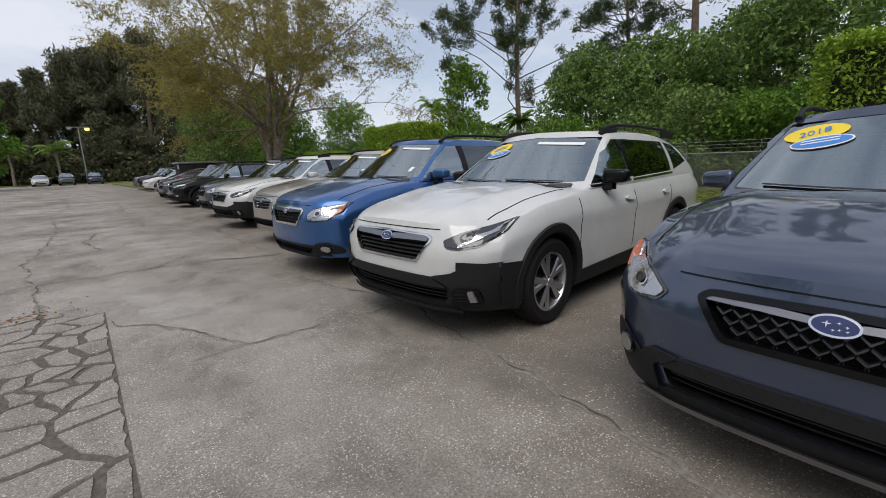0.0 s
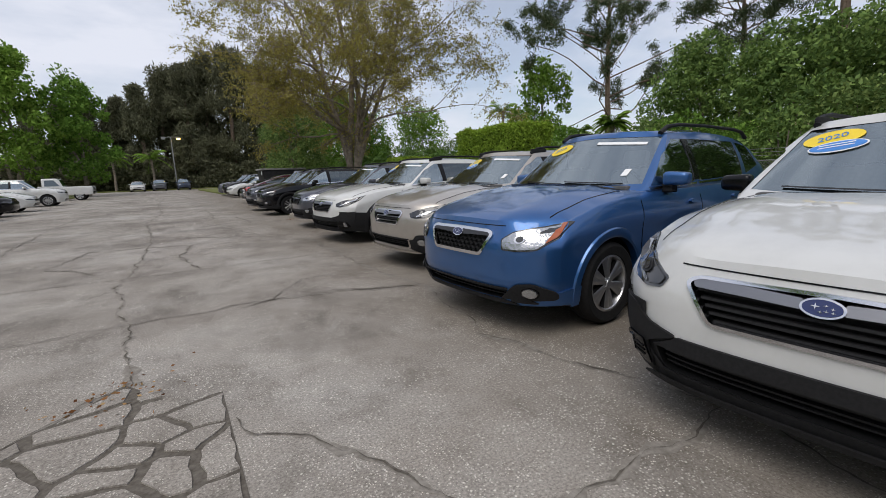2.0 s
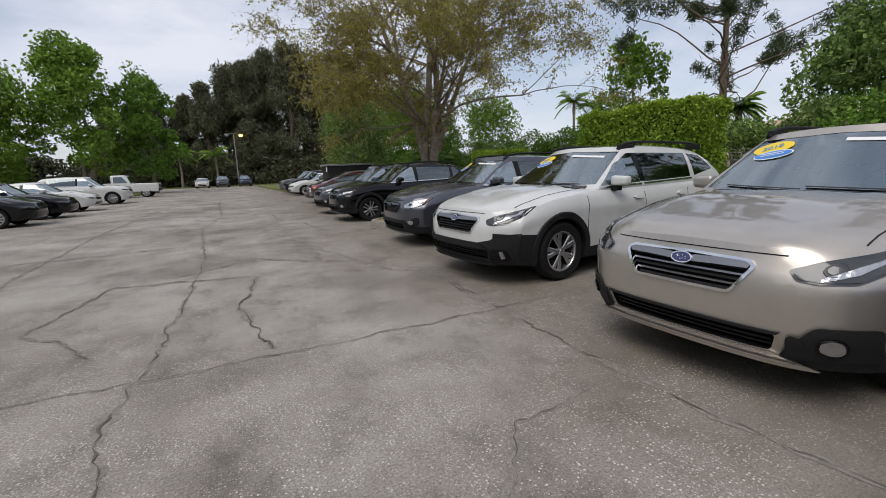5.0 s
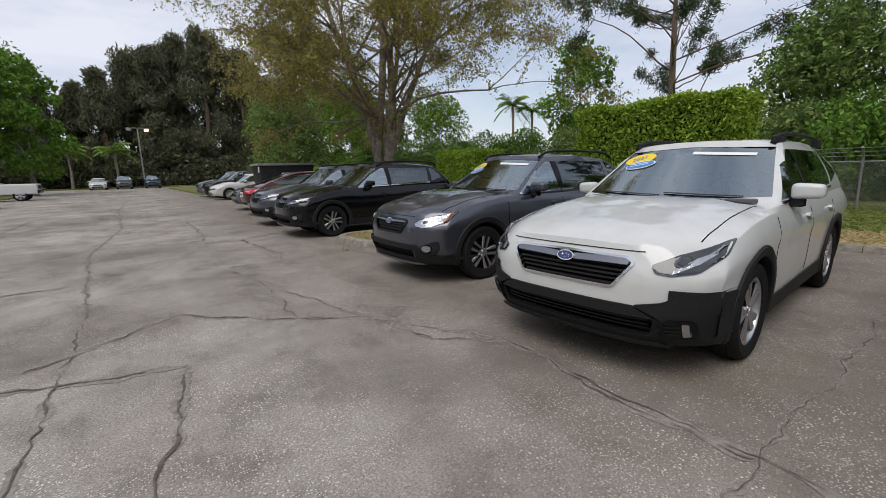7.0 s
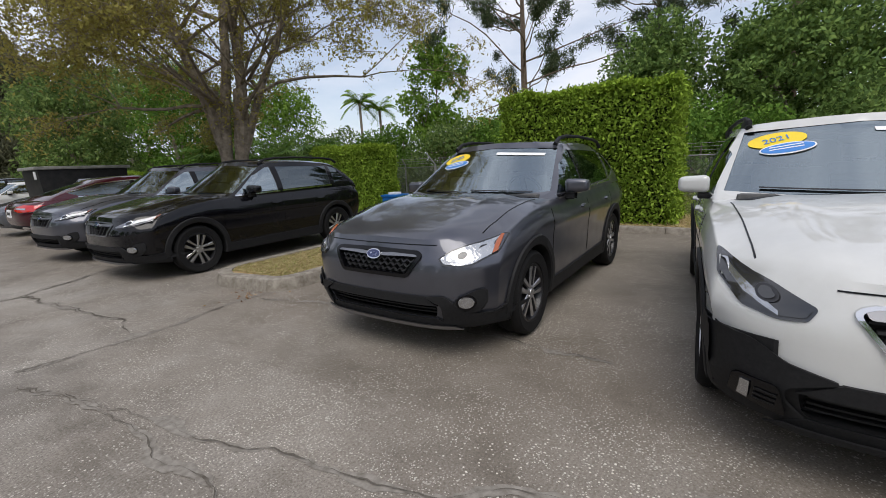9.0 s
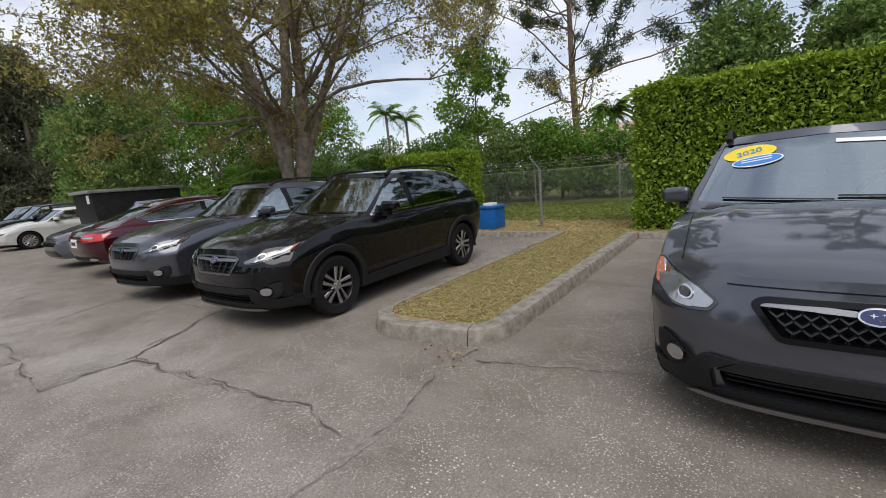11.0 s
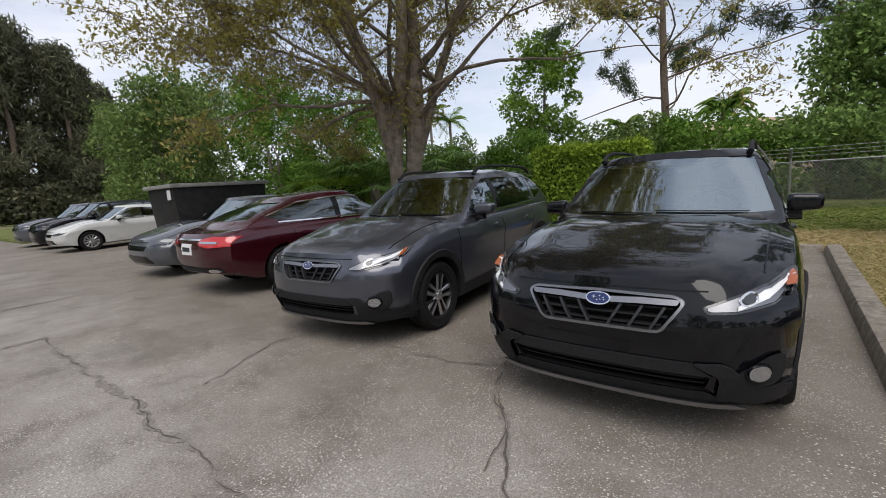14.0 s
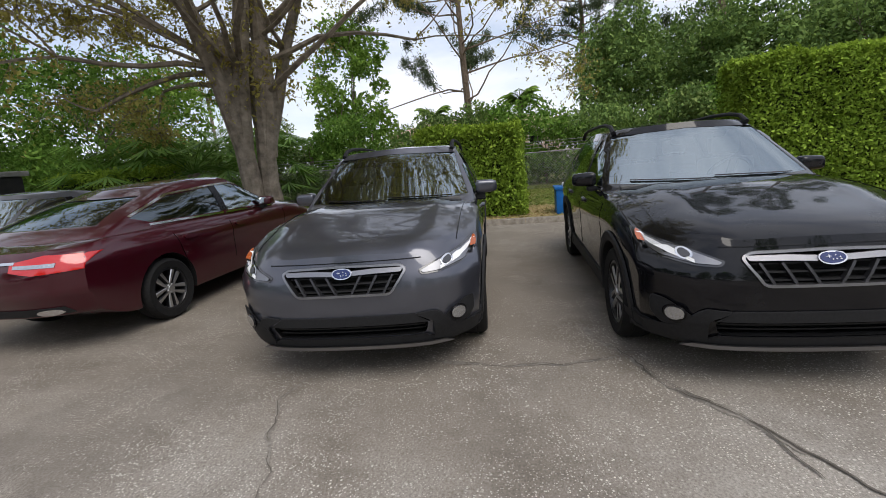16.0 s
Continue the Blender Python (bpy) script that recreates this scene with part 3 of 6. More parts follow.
        for sgn in (-1, 1):
            hi, lo = (0.016, -0.006) if face == "hex" else (0.014, -0.014) if face == "hex_new" else (0.024, -0.014)
            part("grille_wing", skin(low_t, rounded([(sgn * 0.06, bz + hi), (sgn * GW * 0.5, bz + hi + 0.008), (sgn * GW * 0.93, bz + hi + 0.006), (sgn * GW * 0.9, bz + lo + 0.008), (sgn * GW * 0.5, bz + lo + 0.006), (sgn * 0.06, bz + lo)], 0.008, 2), "front", 0.010, 0.05, depth=0.04), DARK_SATIN if face == "suv" else SATIN, grille)
        badge = part("badge", skin(low_t, oval(0, bz, 0.066, 0.034, 24), "front", 0.018, 0.04, depth=0.04), CHROME, car)
        part("badge_field", skin(low_t, oval(0, bz, 0.058, 0.027, 24), "front", 0.021, 0.04, depth=0.004), EMBLEM_BLUE, badge)
        for y, z, r in ((0.02, 0.003, 0.010), (-0.010, 0.008, 0.005), (-0.013, -0.009, 0.005), (-0.030, 0.0, 0.005), (-0.033, -0.010, 0.005), (0.003, -0.012, 0.005)):
            star = [(y + r * (1.4 if q % 2 == 0 else 0.4) * math.cos(q * math.pi / 4), bz + z + r * (1.0 if q % 2 == 0 else 0.3) * math.sin(q * math.pi / 4)) for q in range(8)]
            part("badge_star", skin(low_t, star, "front", 0.024, 0.1, depth=0.002), CHROME, badge)
    hz = n - 0.165 + {"wagon": 0.045, "wagon_old": 0.05, "hex": 0.015, "hex_new": 0.035}.get(face, 0.0)
    lamp_shape = {"wagon": [(0.55, -0.03), (0.66, 0.03), (0.76, 0.07), (0.845, 0.115), (0.85, 0.02), (0.77, -0.07), (0.66, -0.09), (0.58, -0.08)],
                  "wagon_old": [(0.52, -0.03), (0.62, 0.02), (0.75, 0.06), (0.845, 0.10), (0.845, -0.01), (0.76, -0.08), (0.64, -0.09), (0.56, -0.08)],
                  "hex": [(0.53, -0.01), (0.61, 0.045), (0.74, 0.09), (0.85, 0.125), (0.85, 0.01), (0.74, -0.06), (0.66, -0.065), (0.57, -0.055)],
                  "hex_new": [(0.48, -0.02), (0.60, 0.03), (0.74, 0.075), (0.85, 0.12), (0.85, 0.045), (0.76, -0.015), (0.62, -0.045), (0.51, -0.05)],
                  "suv": [(0.50, -0.01), (0.58, 0.05), (0.74, 0.09), (0.85, 0.12), (0.84, 0.0), (0.76, -0.085), (0.64, -0.095), (0.52, -0.09)]}.get(face, [(0.5, -0.01), (0.58, 0.03), (0.7, 0.055), (0.83, 0.07), (0.82, 0.0), (0.74, -0.025), (0.66, -0.035), (0.55, -0.03)])
    lamp_shape = [(y * k, hz + z) for y, z in lamp_shape]
    dark = face in ("wagon", "wagon_old")
    bright = LENS_DARK if dark else SATIN if face == "hex_new" else LENS_WHITE
    for m in (False, True):
        lamp = part("headlight", skin(low_t, rounded(lamp_shape, 0.015), "front", 0.006, 0.035, m), LENS_DARK, car)
        if not far:
            inner = inset(lamp_shape, 0.012)
            part("lamp_bezel", skin(low_t, rounded(inner, 0.012), "front", 0.013, 0.035, m, 0.005), bright, lamp)
            cy = sum(p[0] for p in lamp_shape) / 8
            cz = sum(p[1] for p in lamp_shape) / 8
            py = cy - (0.035 if face == "suv" else 0.02)
            lens = part("projector", skin(low_t, oval(py, cz - 0.006, 0.036, 0.03, 18), "front", 0.019, 0.035, m, 0.006), DARK_SATIN if dark else CHROME, lamp)
            part("projector_eye", skin(low_t, oval(py, cz - 0.006, 0.024, 0.02, 16), "front", 0.024, 0.035, m, 0.005), LENS_DARK, lens)
            t, q = inner[3], inner[4]
            if dark or face == "hex_new":
                u, w = Vector(inner[6]), Vector(inner[4])
                guide = [tuple(u), tuple(u.lerp(w, 0.55)), tuple(Vector(t).lerp(w, 0.3)), tuple(Vector(t).lerp(w, 0.3) - Vector((0.03, 0.005))), tuple(u.lerp(w, 0.5) + Vector((-0.02, 0.026))), tuple(u + Vector((0, 0.016)))]
                part("light_guide", skin(low_t, guide, "front", 0.019, 0.035, m, 0.006), LENS_WHITE if dark else STICKER_WHITE, lamp)
            if not dark:
                part("turn_signal", skin(low_t, rounded([t, q, tuple(Vector(q).lerp(Vector(inner[5]), 0.55 if face == "suv" else 0.25)), tuple(Vector(t).lerp(Vector(inner[2]), 0.3 if face == "suv" else 0.1))], 0.008), "front", 0.019, 0.035, m, 0.006), LENS_AMBER, lamp)
        fz = 0.47 if face in ("hex", "hex_new") else 0.42
        fy = 0.70 * k
        if face == "wagon":
            pod = part("fog_pocket", skin(low_t, rounded([(0.62, 0.33), (0.80, 0.35), (0.79, 0.46), (0.66, 0.46)], 0.02), "front", 0.034, 0.05, m), GLOSS_BLACK, car)
            for z in (0.375, 0.40, 0.425):
                part("fog_slat", skin(low_t, strip((0.66, z), (0.72, z), 0.008), "front", 0.040, 0.06, m), PLASTIC, pod)
            part("fog_lamp", skin(low_t, [(0.735, 0.36), (0.77, 0.365), (0.765, 0.44), (0.735, 0.44)], "front", 0.042, 0.05, m), LENS_WHITE, pod)
        elif face in GRILLES:
            if face == "wagon_old":
                pocket = [(fy - 0.20, fz - 0.10), (fy + 0.14, fz - 0.09), (fy + 0.14, fz + 0.10), (fy - 0.06, fz + 0.09)]
            elif face == "suv":
                pocket = [(fy - 0.22, fz - 0.10), (fy + 0.12, fz - 0.10), (fy + 0.13, fz - 0.03), (fy + 0.03, fz + 0.04), (fy - 0.08, fz + 0.03)]
            else:
                pocket = [(fy - 0.14, fz - 0.06), (fy + 0.05, fz - 0.085), (fy + 0.10, fz - 0.02), (fy + 0.10, fz + 0.09), (fy + 0.03, fz + 0.07)]
            pod = part("fog_pocket", skin(low_t, rounded(pocket, 0.03), "front", 0.02, 0.04, m), PLASTIC, car)
            f0 = fz - 0.03 if face == "suv" else fz
            part("fog_ring", skin(low_t, oval(fy, f0, 0.048, 0.048, 20), "front", 0.030, 0.05, m), GLOSS_BLACK, pod)
            part("fog_lamp", skin(low_t, oval(fy, f0, 0.038, 0.038, 20), "front", 0.037, 0.05, m), LENS_WHITE, pod)
    if face in GRILLES:
        iw, i0, i1 = INTAKES[face]
        # the plastic round the intake: two cheeks and the bands above and below it
        if face == "wagon":
            top, cheek = 0.52, [(0.60, 0.30), (0.90, 0.31), (0.90, 0.64), (0.72, 0.625), (0.62, 0.56), (0.47, 0.525), (0.62, 0.46)]
        elif face == "suv":
            top, cheek = 0.415, [(0.56, 0.30), (0.74, 0.29), (0.66, 0.34), (0.56, 0.415)]
        elif face == "wagon_old":
            top, cheek = 0.455, [(0.54, 0.33), (0.60, 0.33), (0.62, 0.44), (0.55, 0.455)]
        else:
            top, cheek = 0.50, [(0.54, 0.30), (0.86, 0.30), (0.86, 0.37), (0.70, 0.39), (0.58, 0.51), (0.44, 0.50), (0.56, 0.44)]
        w1 = cheek[-2][0] if face in ("wagon", "hex", "hex_new") else iw * 1.05
        bump = part("bumper_cladding", skin(low_t, [(-w1 * k, top), (-iw * 1.06, i1), (iw * 1.06, i1), (w1 * k, top)], "front", 0.016, 0.05), PLASTIC, car)
        for m in (False, True):
            part("bumper_cheek", skin(low_t, rounded([(y * k, z) for y, z in cheek], 0.03), "front", 0.022, 0.05, m), PLASTIC, car)
        part("bumper_band", skin(low_t, [(-0.62 * k, 0.275), (0.62 * k, 0.275), (iw, i0), (-iw, i0)], "front", 0.016, 0.05), P_SILVER if face == "wagon_old" else PLASTIC, bump)
        for z in (i0 + 0.03, i0 + 0.06, i0 + 0.09):
            if z < i1:
                part("intake_slat", skin(low_t, strip((-iw, z), (iw, z), 0.010), "front", -0.02, 0.05, depth=0.03), PLASTIC, bump)
        if face != "suv":
            part("skid_lip", skin(low_t, rounded([(-0.66 * k, 0.272), (0.66 * k, 0.272), (0.60 * k, 0.300), (-0.60 * k, 0.300)], 0.01), "front", 0.04, 0.05), SATIN if face in ("hex", "hex_new") else P_SILVER if face == "wagon_old" else PLASTIC, bump)
    else:
        part("lower_intake", skin(low_t, rounded([(-0.6, 0.32), (0.6, 0.32), (0.5, 0.46), (-0.5, 0.46)], 0.03), "front", 0.01, 0.08), GLOSS_BLACK, car)
        part("grille", skin(low_t, rounded([(-0.42, n - 0.24), (0.42, n - 0.24), (0.5, n - 0.15), (-0.5, n - 0.15)], 0.03), "front", 0.01, 0.08), GLOSS_BLACK, car)
    # bonnet seams
    for sgn in (-1, 1):
        part("bonnet_seam", skin(low_t, strip((0.36, sgn * hw * 0.80), (s["cowl"] + 0.02, sgn * hw * 0.83), 0.007), "top", 0.003, 0.03, depth=0.003), GLOSS_BLACK, car)
    part("bonnet_edge", skin(low_t, strip((-hw * 0.56, n - 0.075), (hw * 0.56, n - 0.075), 0.006), "front", 0.003, 0.03, depth=0.003), GLOSS_BLACK, car)
    # wipers, dashboard, seats
    part("cowl_panel", skin(low_t, [(s["cowl"] - 0.06, -hw * 0.72), (s["cowl"] + 0.13, -hw * 0.8), (s["cowl"] + 0.13, hw * 0.8), (s["cowl"] - 0.06, hw * 0.72)], "top", 0.004, 0.1), PLASTIC, car)
    if not far:
        for y0, y1 in ((-0.62, -0.02), (0.0, 0.6)):
            part("wiper", skin(cab_t, strip((y0, belt + 0.055), (y1, belt + 0.075), 0.009), "front", 0.010, 0.05, depth=0.006), GLOSS_BLACK, car)
        for sx, ys in ((c["pillar"] - 0.42, (-0.36, 0.36)), (c["hubs"][1] - 0.28, (-0.38, 0.38))) if not s["sedan"] else ():
            for y in ys:
                bm = bmesh.new()
                tilt = Matrix.Translation((sx, y, belt - 0.02)) @ Matrix.Rotation(radians(16), 4, "Y")
                box(bm, -0.05, 0.07, -0.23, 0.23, 0, 0.22, 0.05, tilt)
                seat = part("seat", bm, SEAT_CLOTH, car)
                bm = bmesh.new()
                box(bm, -0.04, 0.06, -0.13, 0.13, 0.25, 0.41, 0.045, tilt)
                for yy in (-0.06, 0.06):
                    tube(bm, [tilt @ Vector((0.01, yy, 0.18)), tilt @ Vector((0.01, yy, 0.28))], 0.008, 6)
                part("headrest", bm, SEAT_CLOTH, seat)
        bm = bmesh.new()
        wheel_m = Matrix.Translation((s["cowl"] + 0.72, -0.36, belt + 0.03)) @ Matrix.Rotation(radians(62), 4, "Y")
        tube(bm, [wheel_m @ Vector((0.18 * math.cos(a), 0.18 * math.sin(a), 0)) for a in np.linspace(0, math.tau, 25)], 0.016, 6)
        box(bm, -0.17, 0.17, -0.03, 0.03, -0.012, 0.012, 0.008, wheel_m)
        part("steering_wheel", bm, GLOSS_BLACK, car)
        bm = bmesh.new()
        box(bm, s["ws_top"] + 0.02, s["ws_top"] + 0.045, -0.11, 0.11, roof - 0.2, roof - 0.14, 0.012)
        part("rear_view_mirror", bm, GLOSS_BLACK, car)
        bm = bmesh.new()
        box(bm, s["cowl"] + 0.2, s["cowl"] + 0.75, -hw * 0.78, hw * 0.78, belt - 0.02, belt + 0.045, 0.03)
        part("dashboard", bm, INTERIOR, car)
    if rear_detail:
        for m in (False, True):
            part("tail_light", skin(low_t, [(0.36, belt - 0.16), (0.55, belt - 0.20), (0.86, belt - 0.19), (0.87, belt - 0.07), (0.6, belt - 0.05), (0.36, belt - 0.09)], "rear", 0.01, 0.05, m), LENS_RED, car)
            part("light_bar", skin(low_t, [(0.4, belt - 0.135), (0.7, belt - 0.15), (0.7, belt - 0.12), (0.4, belt - 0.11)], "rear", 0.016, 0.06, m), LENS_WHITE, car)
            part("exhaust_tip", skin(low_t, oval(0.55, 0.43, 0.1, 0.03, 16), "rear", 0.02, 0.06, m), CHROME, car)
        plate = part("number_plate", skin(low_t, [(-0.16, 0.66), (0.16, 0.66), (0.16, 0.82), (-0.16, 0.82)], "rear", 0.012, 0.1), STICKER_WHITE, car)
        part("plate_marks", skin(low_t, [(-0.12, 0.71), (0.12, 0.71), (0.12, 0.77), (-0.12, 0.77)], "rear", 0.016, 0.1), DARK_SATIN, plate)
        part("bumper_insert", skin(low_t, [(-0.7, 0.40), (0.7, 0.40), (0.66, 0.47), (-0.66, 0.47)], "rear", 0.01, 0.1), PLASTIC, car)
        for side in ("left", "right"):
            crest = [c["wins"][0][0], c["wins"][0][4], c["wins"][0][3], c["wins"][1][4], c["wins"][1][3], c["wins"][1][2]]
            for a, b in zip(crest, crest[1:]):
                part("window_trim", skin(cab_t, strip((a[0], a[1] + 0.015), (b[0], b[1] + 0.015), 0.02), side, 0.007, 0.08), CHROME, car)
        part("chrome_garnish", skin(low_t, strip((-0.4, belt - 0.09), (0.4, belt - 0.09), 0.02), "rear", 0.014, 0.1), CHROME, car)
    if year:
        # price stickers on the driver's upper corner of the windscreen, and the sun strip
        yy, zz = hw * 0.50, roof - 0.15
        st = part("year_sticker", skin(cab_t, oval(yy, zz, 0.17, 0.052, 24, radians(-8)), "front", 0.003, 0.05, depth=0.002), STICKER_YELLOW, car, "yellow oval sticker with the model year")
        if face != "suv":
            blue = part("blue_sticker", skin(cab_t, oval(yy - 0.05, zz - 0.062, 0.16, 0.038, 24, radians(-8)), "front", 0.006, 0.05, depth=0.002), STICKER_WHITE, car, "white-rimmed blue oval sticker with small print")
            part("sticker_field", skin(cab_t, oval(yy - 0.05, zz - 0.062, 0.15, 0.031, 24, radians(-8)), "front", 0.0085, 0.05, depth=0.001), STICKER_BLUE, blue)
            for kk in range(2):
                part("print_bar", skin(cab_t, strip((yy - 0.14, zz - 0.048 - 0.016 * kk + 0.012), (yy + 0.05, zz - 0.048 - 0.016 * kk - 0.016), 0.006), "front", 0.011, 0.05, depth=0.001), STICKER_WHITE, blue)
        if face in ("suv", "wagon_old"):
            part("registration_tag", skin(cab_t, [(-hw * 0.60, belt + 0.13), (-hw * 0.66, belt + 0.13), (-hw * 0.66, belt + 0.19), (-hw * 0.60, belt + 0.19)], "front", 0.003, 0.05, depth=0.002), STICKER_WHITE, car, "small white registration sticker")
        cu = bpy.data.curves.new("text", "FONT")
        cu.body, cu.size, cu.align_x, cu.align_y, cu.extrude = year, 0.085, "CENTER", "CENTER", 0.0008
        tmp = new("text", cu)
        bpy.context.view_layer.update()
        tm = bpy.data.meshes.new_from_object(tmp.evaluated_get(bpy.context.evaluated_depsgraph_get()))
        bpy.data.objects.remove(tmp)
        tm.materials.append(STICKER_BLUE)
        hit, no, _, _ = cab_t.ray_cast(Vector((-1, yy, zz)), Vector((1, 0, 0)))
        if no.x > 0:
            no = -no
        right = Vector((0, -1, 0)) - no * no.dot(Vector((0, -1, 0)))
        right = (Matrix.Rotation(radians(9), 3, no) @ right).normalized()
        up = no.cross(right)
        mt = Matrix((right, up, no)).transposed().to_4x4()
        mt.translation = hit + no * 0.008
        tm.transform(mt)
        part("year_digits", tm, None, st)
        part("paper_strip", skin(cab_t, [(-0.55, roof - 0.125), (-0.05, roof - 0.095), (-0.05, roof - 0.12), (-0.55, roof - 0.15)], "front", 0.003, 0.05, depth=0.002), STICKER_WHITE, car)
    car.matrix_basis = Matrix.Translation(at) @ Matrix.Rotation(radians(turn), 4, "Z")
    return car


build_car("crossover", P_SLATE, (1.76, 0.2, 0), "dark slate blue crossover with a yellow year sticker on its windscreen", 0, "hex", year="2018")
build_car("wagon", P_WHITE, (1.78, 2.86, 0), "white wagon with black bumper cladding and dark door mirrors", 4, "wagon", year="2020", mirror_mat=GLOSS_BLACK)
build_car("suv", P_BLUE, (1.90, 5.36, 0), "metallic blue sport utility car with a chrome-framed grille", 3, "suv", year="2015")
build_car("wagon", P_SILVER, (2.40, 7.89, 0), "champagne silver wagon with round fog lamps and black sills", 3, "wagon_old", year="2018", rim="five")
build_car("wagon", P_WHITE, (2.38, 10.92, 0), "white wagon with white door mirrors beside the champagne one", 5, "wagon", year="2021")
build_car("crossover", P_GRAY, (2.60, 13.95, 0), "graphite crossover with a mesh grille, parked beside the grass island", 0, "hex", year="2020")
build_car("crossover", P_BLACK, (2.52, 18.97, 0), "glossy black crossover reflecting bare branches, beside the grass island", 1, "hex_new")
build_car("crossover", P_GRAY, (2.56, 21.67, 0), "dark grey crossover with a silver-ribbed grille and black wheels", 4, "hex_new")
build_car("sedan", P_RED, (7.74, 25.15, 0), "maroon sedan parked tail out with a red tail light bar", 180, "plain", False, None, rim="blade", rear_detail=True)
def far_car(*a, **k):
    return build_car(*a, far=True, **k)


P_STEEL = paint("steel_grey_paint", (0.11, 0.115, 0.13), 0.4, 0.3)
far_car("sedan", P_STEEL, (3.1, 28.15, 0), "steel grey compact sedan parked nose out beside the maroon sedan", 0, "plain", False, None, rim="many")
far_car("sedan", P_WHITE, (3.4, 37.6, 0), "white sedan with bright multi-spoke wheels in the far row", 0, "plain", False, None, rim="many")
far_car("suv", P_BLACK, (3.4, 40.4, 0), "black sport utility car in the far row", 0, "plain", False, None)
far_car("suv", P_STEEL, (3.3, 43.1, 0), "grey sport utility car at the end of the far row", 0, "plain", False, None)
FACING = "cars facing the row across the lane"
far_car("sedan", P_BLACK, (-6.0, 25.6, 0), "black sedan with silver multi-spoke wheels across the lane", 180, "plain", False, None, group=FACING)
far_car("sedan", P_BLACK, (-6.0, 29.0, 0), "black sedan beside a white hatchback across the lane", 180, "plain", False, None, group=FACING)
far_car("sedan", P_WHITE, (-6.1, 33.2, 0), "white sedan parked nose out across the lane", 180, "plain", False, None, group=FACING)
far_car("big_suv", P_WHITE, (-5.9, 40.0, 0), "large white sport utility car across the lane", 180, "plain", False, None, group=FACING)
for x, col, kind, text in ((-4.0, P_WHITE, "sedan", "white car at the far end under the trees"), (-1.3, P_STEEL, "suv", "silver grey car at the far end under the trees"), (1.8, P_STEEL, "suv", "dark blue-grey car at the far end under the trees")):
    far_car(kind, col if x < 1 else P_SLATE, (x, 78, 0), text, 90, "plain", False, None, group="cars at the end of the lane")


def pickup(at, turn):
    """A single-cab truck made like the cars, with an open bed behind the cabin."""
    car = tagged(new("pickup_truck"), "white single-cab pickup truck across the lane", "truck", FACING)
    bm = bmesh.new()
    box(bm, 0.0, 1.9, -0.98, 0.98, 0.45, 1.18, 0.12, seg=3)
    part("bonnet", bm, P_WHITE, car)
    bm = bmesh.new()
    box(bm, 1.7, 3.3, -0.95, 0.95, 0.45, 1.88, 0.1, seg=3)
    for v in bm.verts:
        if v.co.z > 1.25:
            f = (v.co.z - 1.25) / 0.6
            v.co.y *= 1 - 0.17 * f
            if v.co.x < 2.3:
                v.co.x += 0.55 * f
    cab = part("cabin", bm, P_WHITE, car)
    tree_bm = bmesh.new()
    tree_bm.from_mesh(cab.data)
    t = BVHTree.FromBMesh(tree_bm)
    tree_bm.free()
    part("windscreen", skin(t, [(-0.78, 1.25), (0.78, 1.25), (0.66, 1.76), (-0.66, 1.76)], "front", 0.006), PRIVACY, car)
    for side in ("left", "right"):
        part("side_window", skin(t, [(2.15, 1.24), (3.12, 1.24), (3.1, 1.74), (2.5, 1.74)], side, 0.006), PRIVACY, car)
    for y0, y1 in ((-0.97, -0.88), (0.88, 0.97)):
        bm = bmesh.new()
        box(bm, 3.3, 5.5, y0, y1, 0.5, 1.24, 0.04)
        part("bed_side", bm, P_WHITE, car)
    bm = bmesh.new()
    box(bm, 3.3, 5.5, -0.88, 0.88, 0.5, 0.8, 0.03)
    part("bed_floor", bm, PLASTIC, car)
    bm = bmesh.new()
    box(bm, -0.06, 0.05, -0.95, 0.95, 0.5, 0.72, 0.05)
    part("bumper", bm, GLOSS_BLACK, car)
    bm = bmesh.new()
    box(bm, -0.03, 0.05, -0.55, 0.55, 0.78, 1.05, 0.03)
    part("grille", bm, GLOSS_BLACK, car)
    tyre, rim_me = wheel_meshes(0.39, "six")
    for hx in (0.95, 4.4):
        for sgn in (-1, 1):
            w = part("wheel", tyre, None, car)
            w.matrix_local = pose(hx, sgn * 0.86, 0.39, 0, 0, 0 if sgn < 0 else 180)
            part("rim", rim_me, None, w)
    car.matrix_basis = Matrix.Translation(at) @ Matrix.Rotation(radians(turn), 4, "Z")


pickup((-5.7, 51.0, 0), 180)

# ---- ground ----
m, n, l, b = principled("concrete", (0.33, 0.31, 0.28), 0.75, 0.0, 0.0, 0.3)
big = noise_node(n, l, 0.3, 6, 0.65)
mid = noise_node(n, l, 1.5, 8, 0.72, stretch=(1.0, 0.7, 1))
fine = noise_node(n, l, 75, 4, 0.7)
col = mixed(n, l, ramp(n, l, big.outputs["Fac"], [(0.34, (0.22, 0.194, 0.166)), (0.5, (0.325, 0.297, 0.263)), (0.66, (0.41, 0.388, 0.356))]).outputs["Color"],
            ramp(n, l, mid.outputs["Fac"], [(0.32, (0.42, 0.395, 0.365)), (0.5, (0.93, 0.915, 0.9)), (0.7, (1.16, 1.15, 1.13))]).outputs["Color"], 0.8, "MULTIPLY")
col = mixed(n, l, col, ramp(n, l, fine.outputs["Fac"], [(0.34, (0.42, 0.41, 0.40)), (0.6, (1.14, 1.14, 1.14))]).outputs["Color"], 0.8, "MULTIPLY")
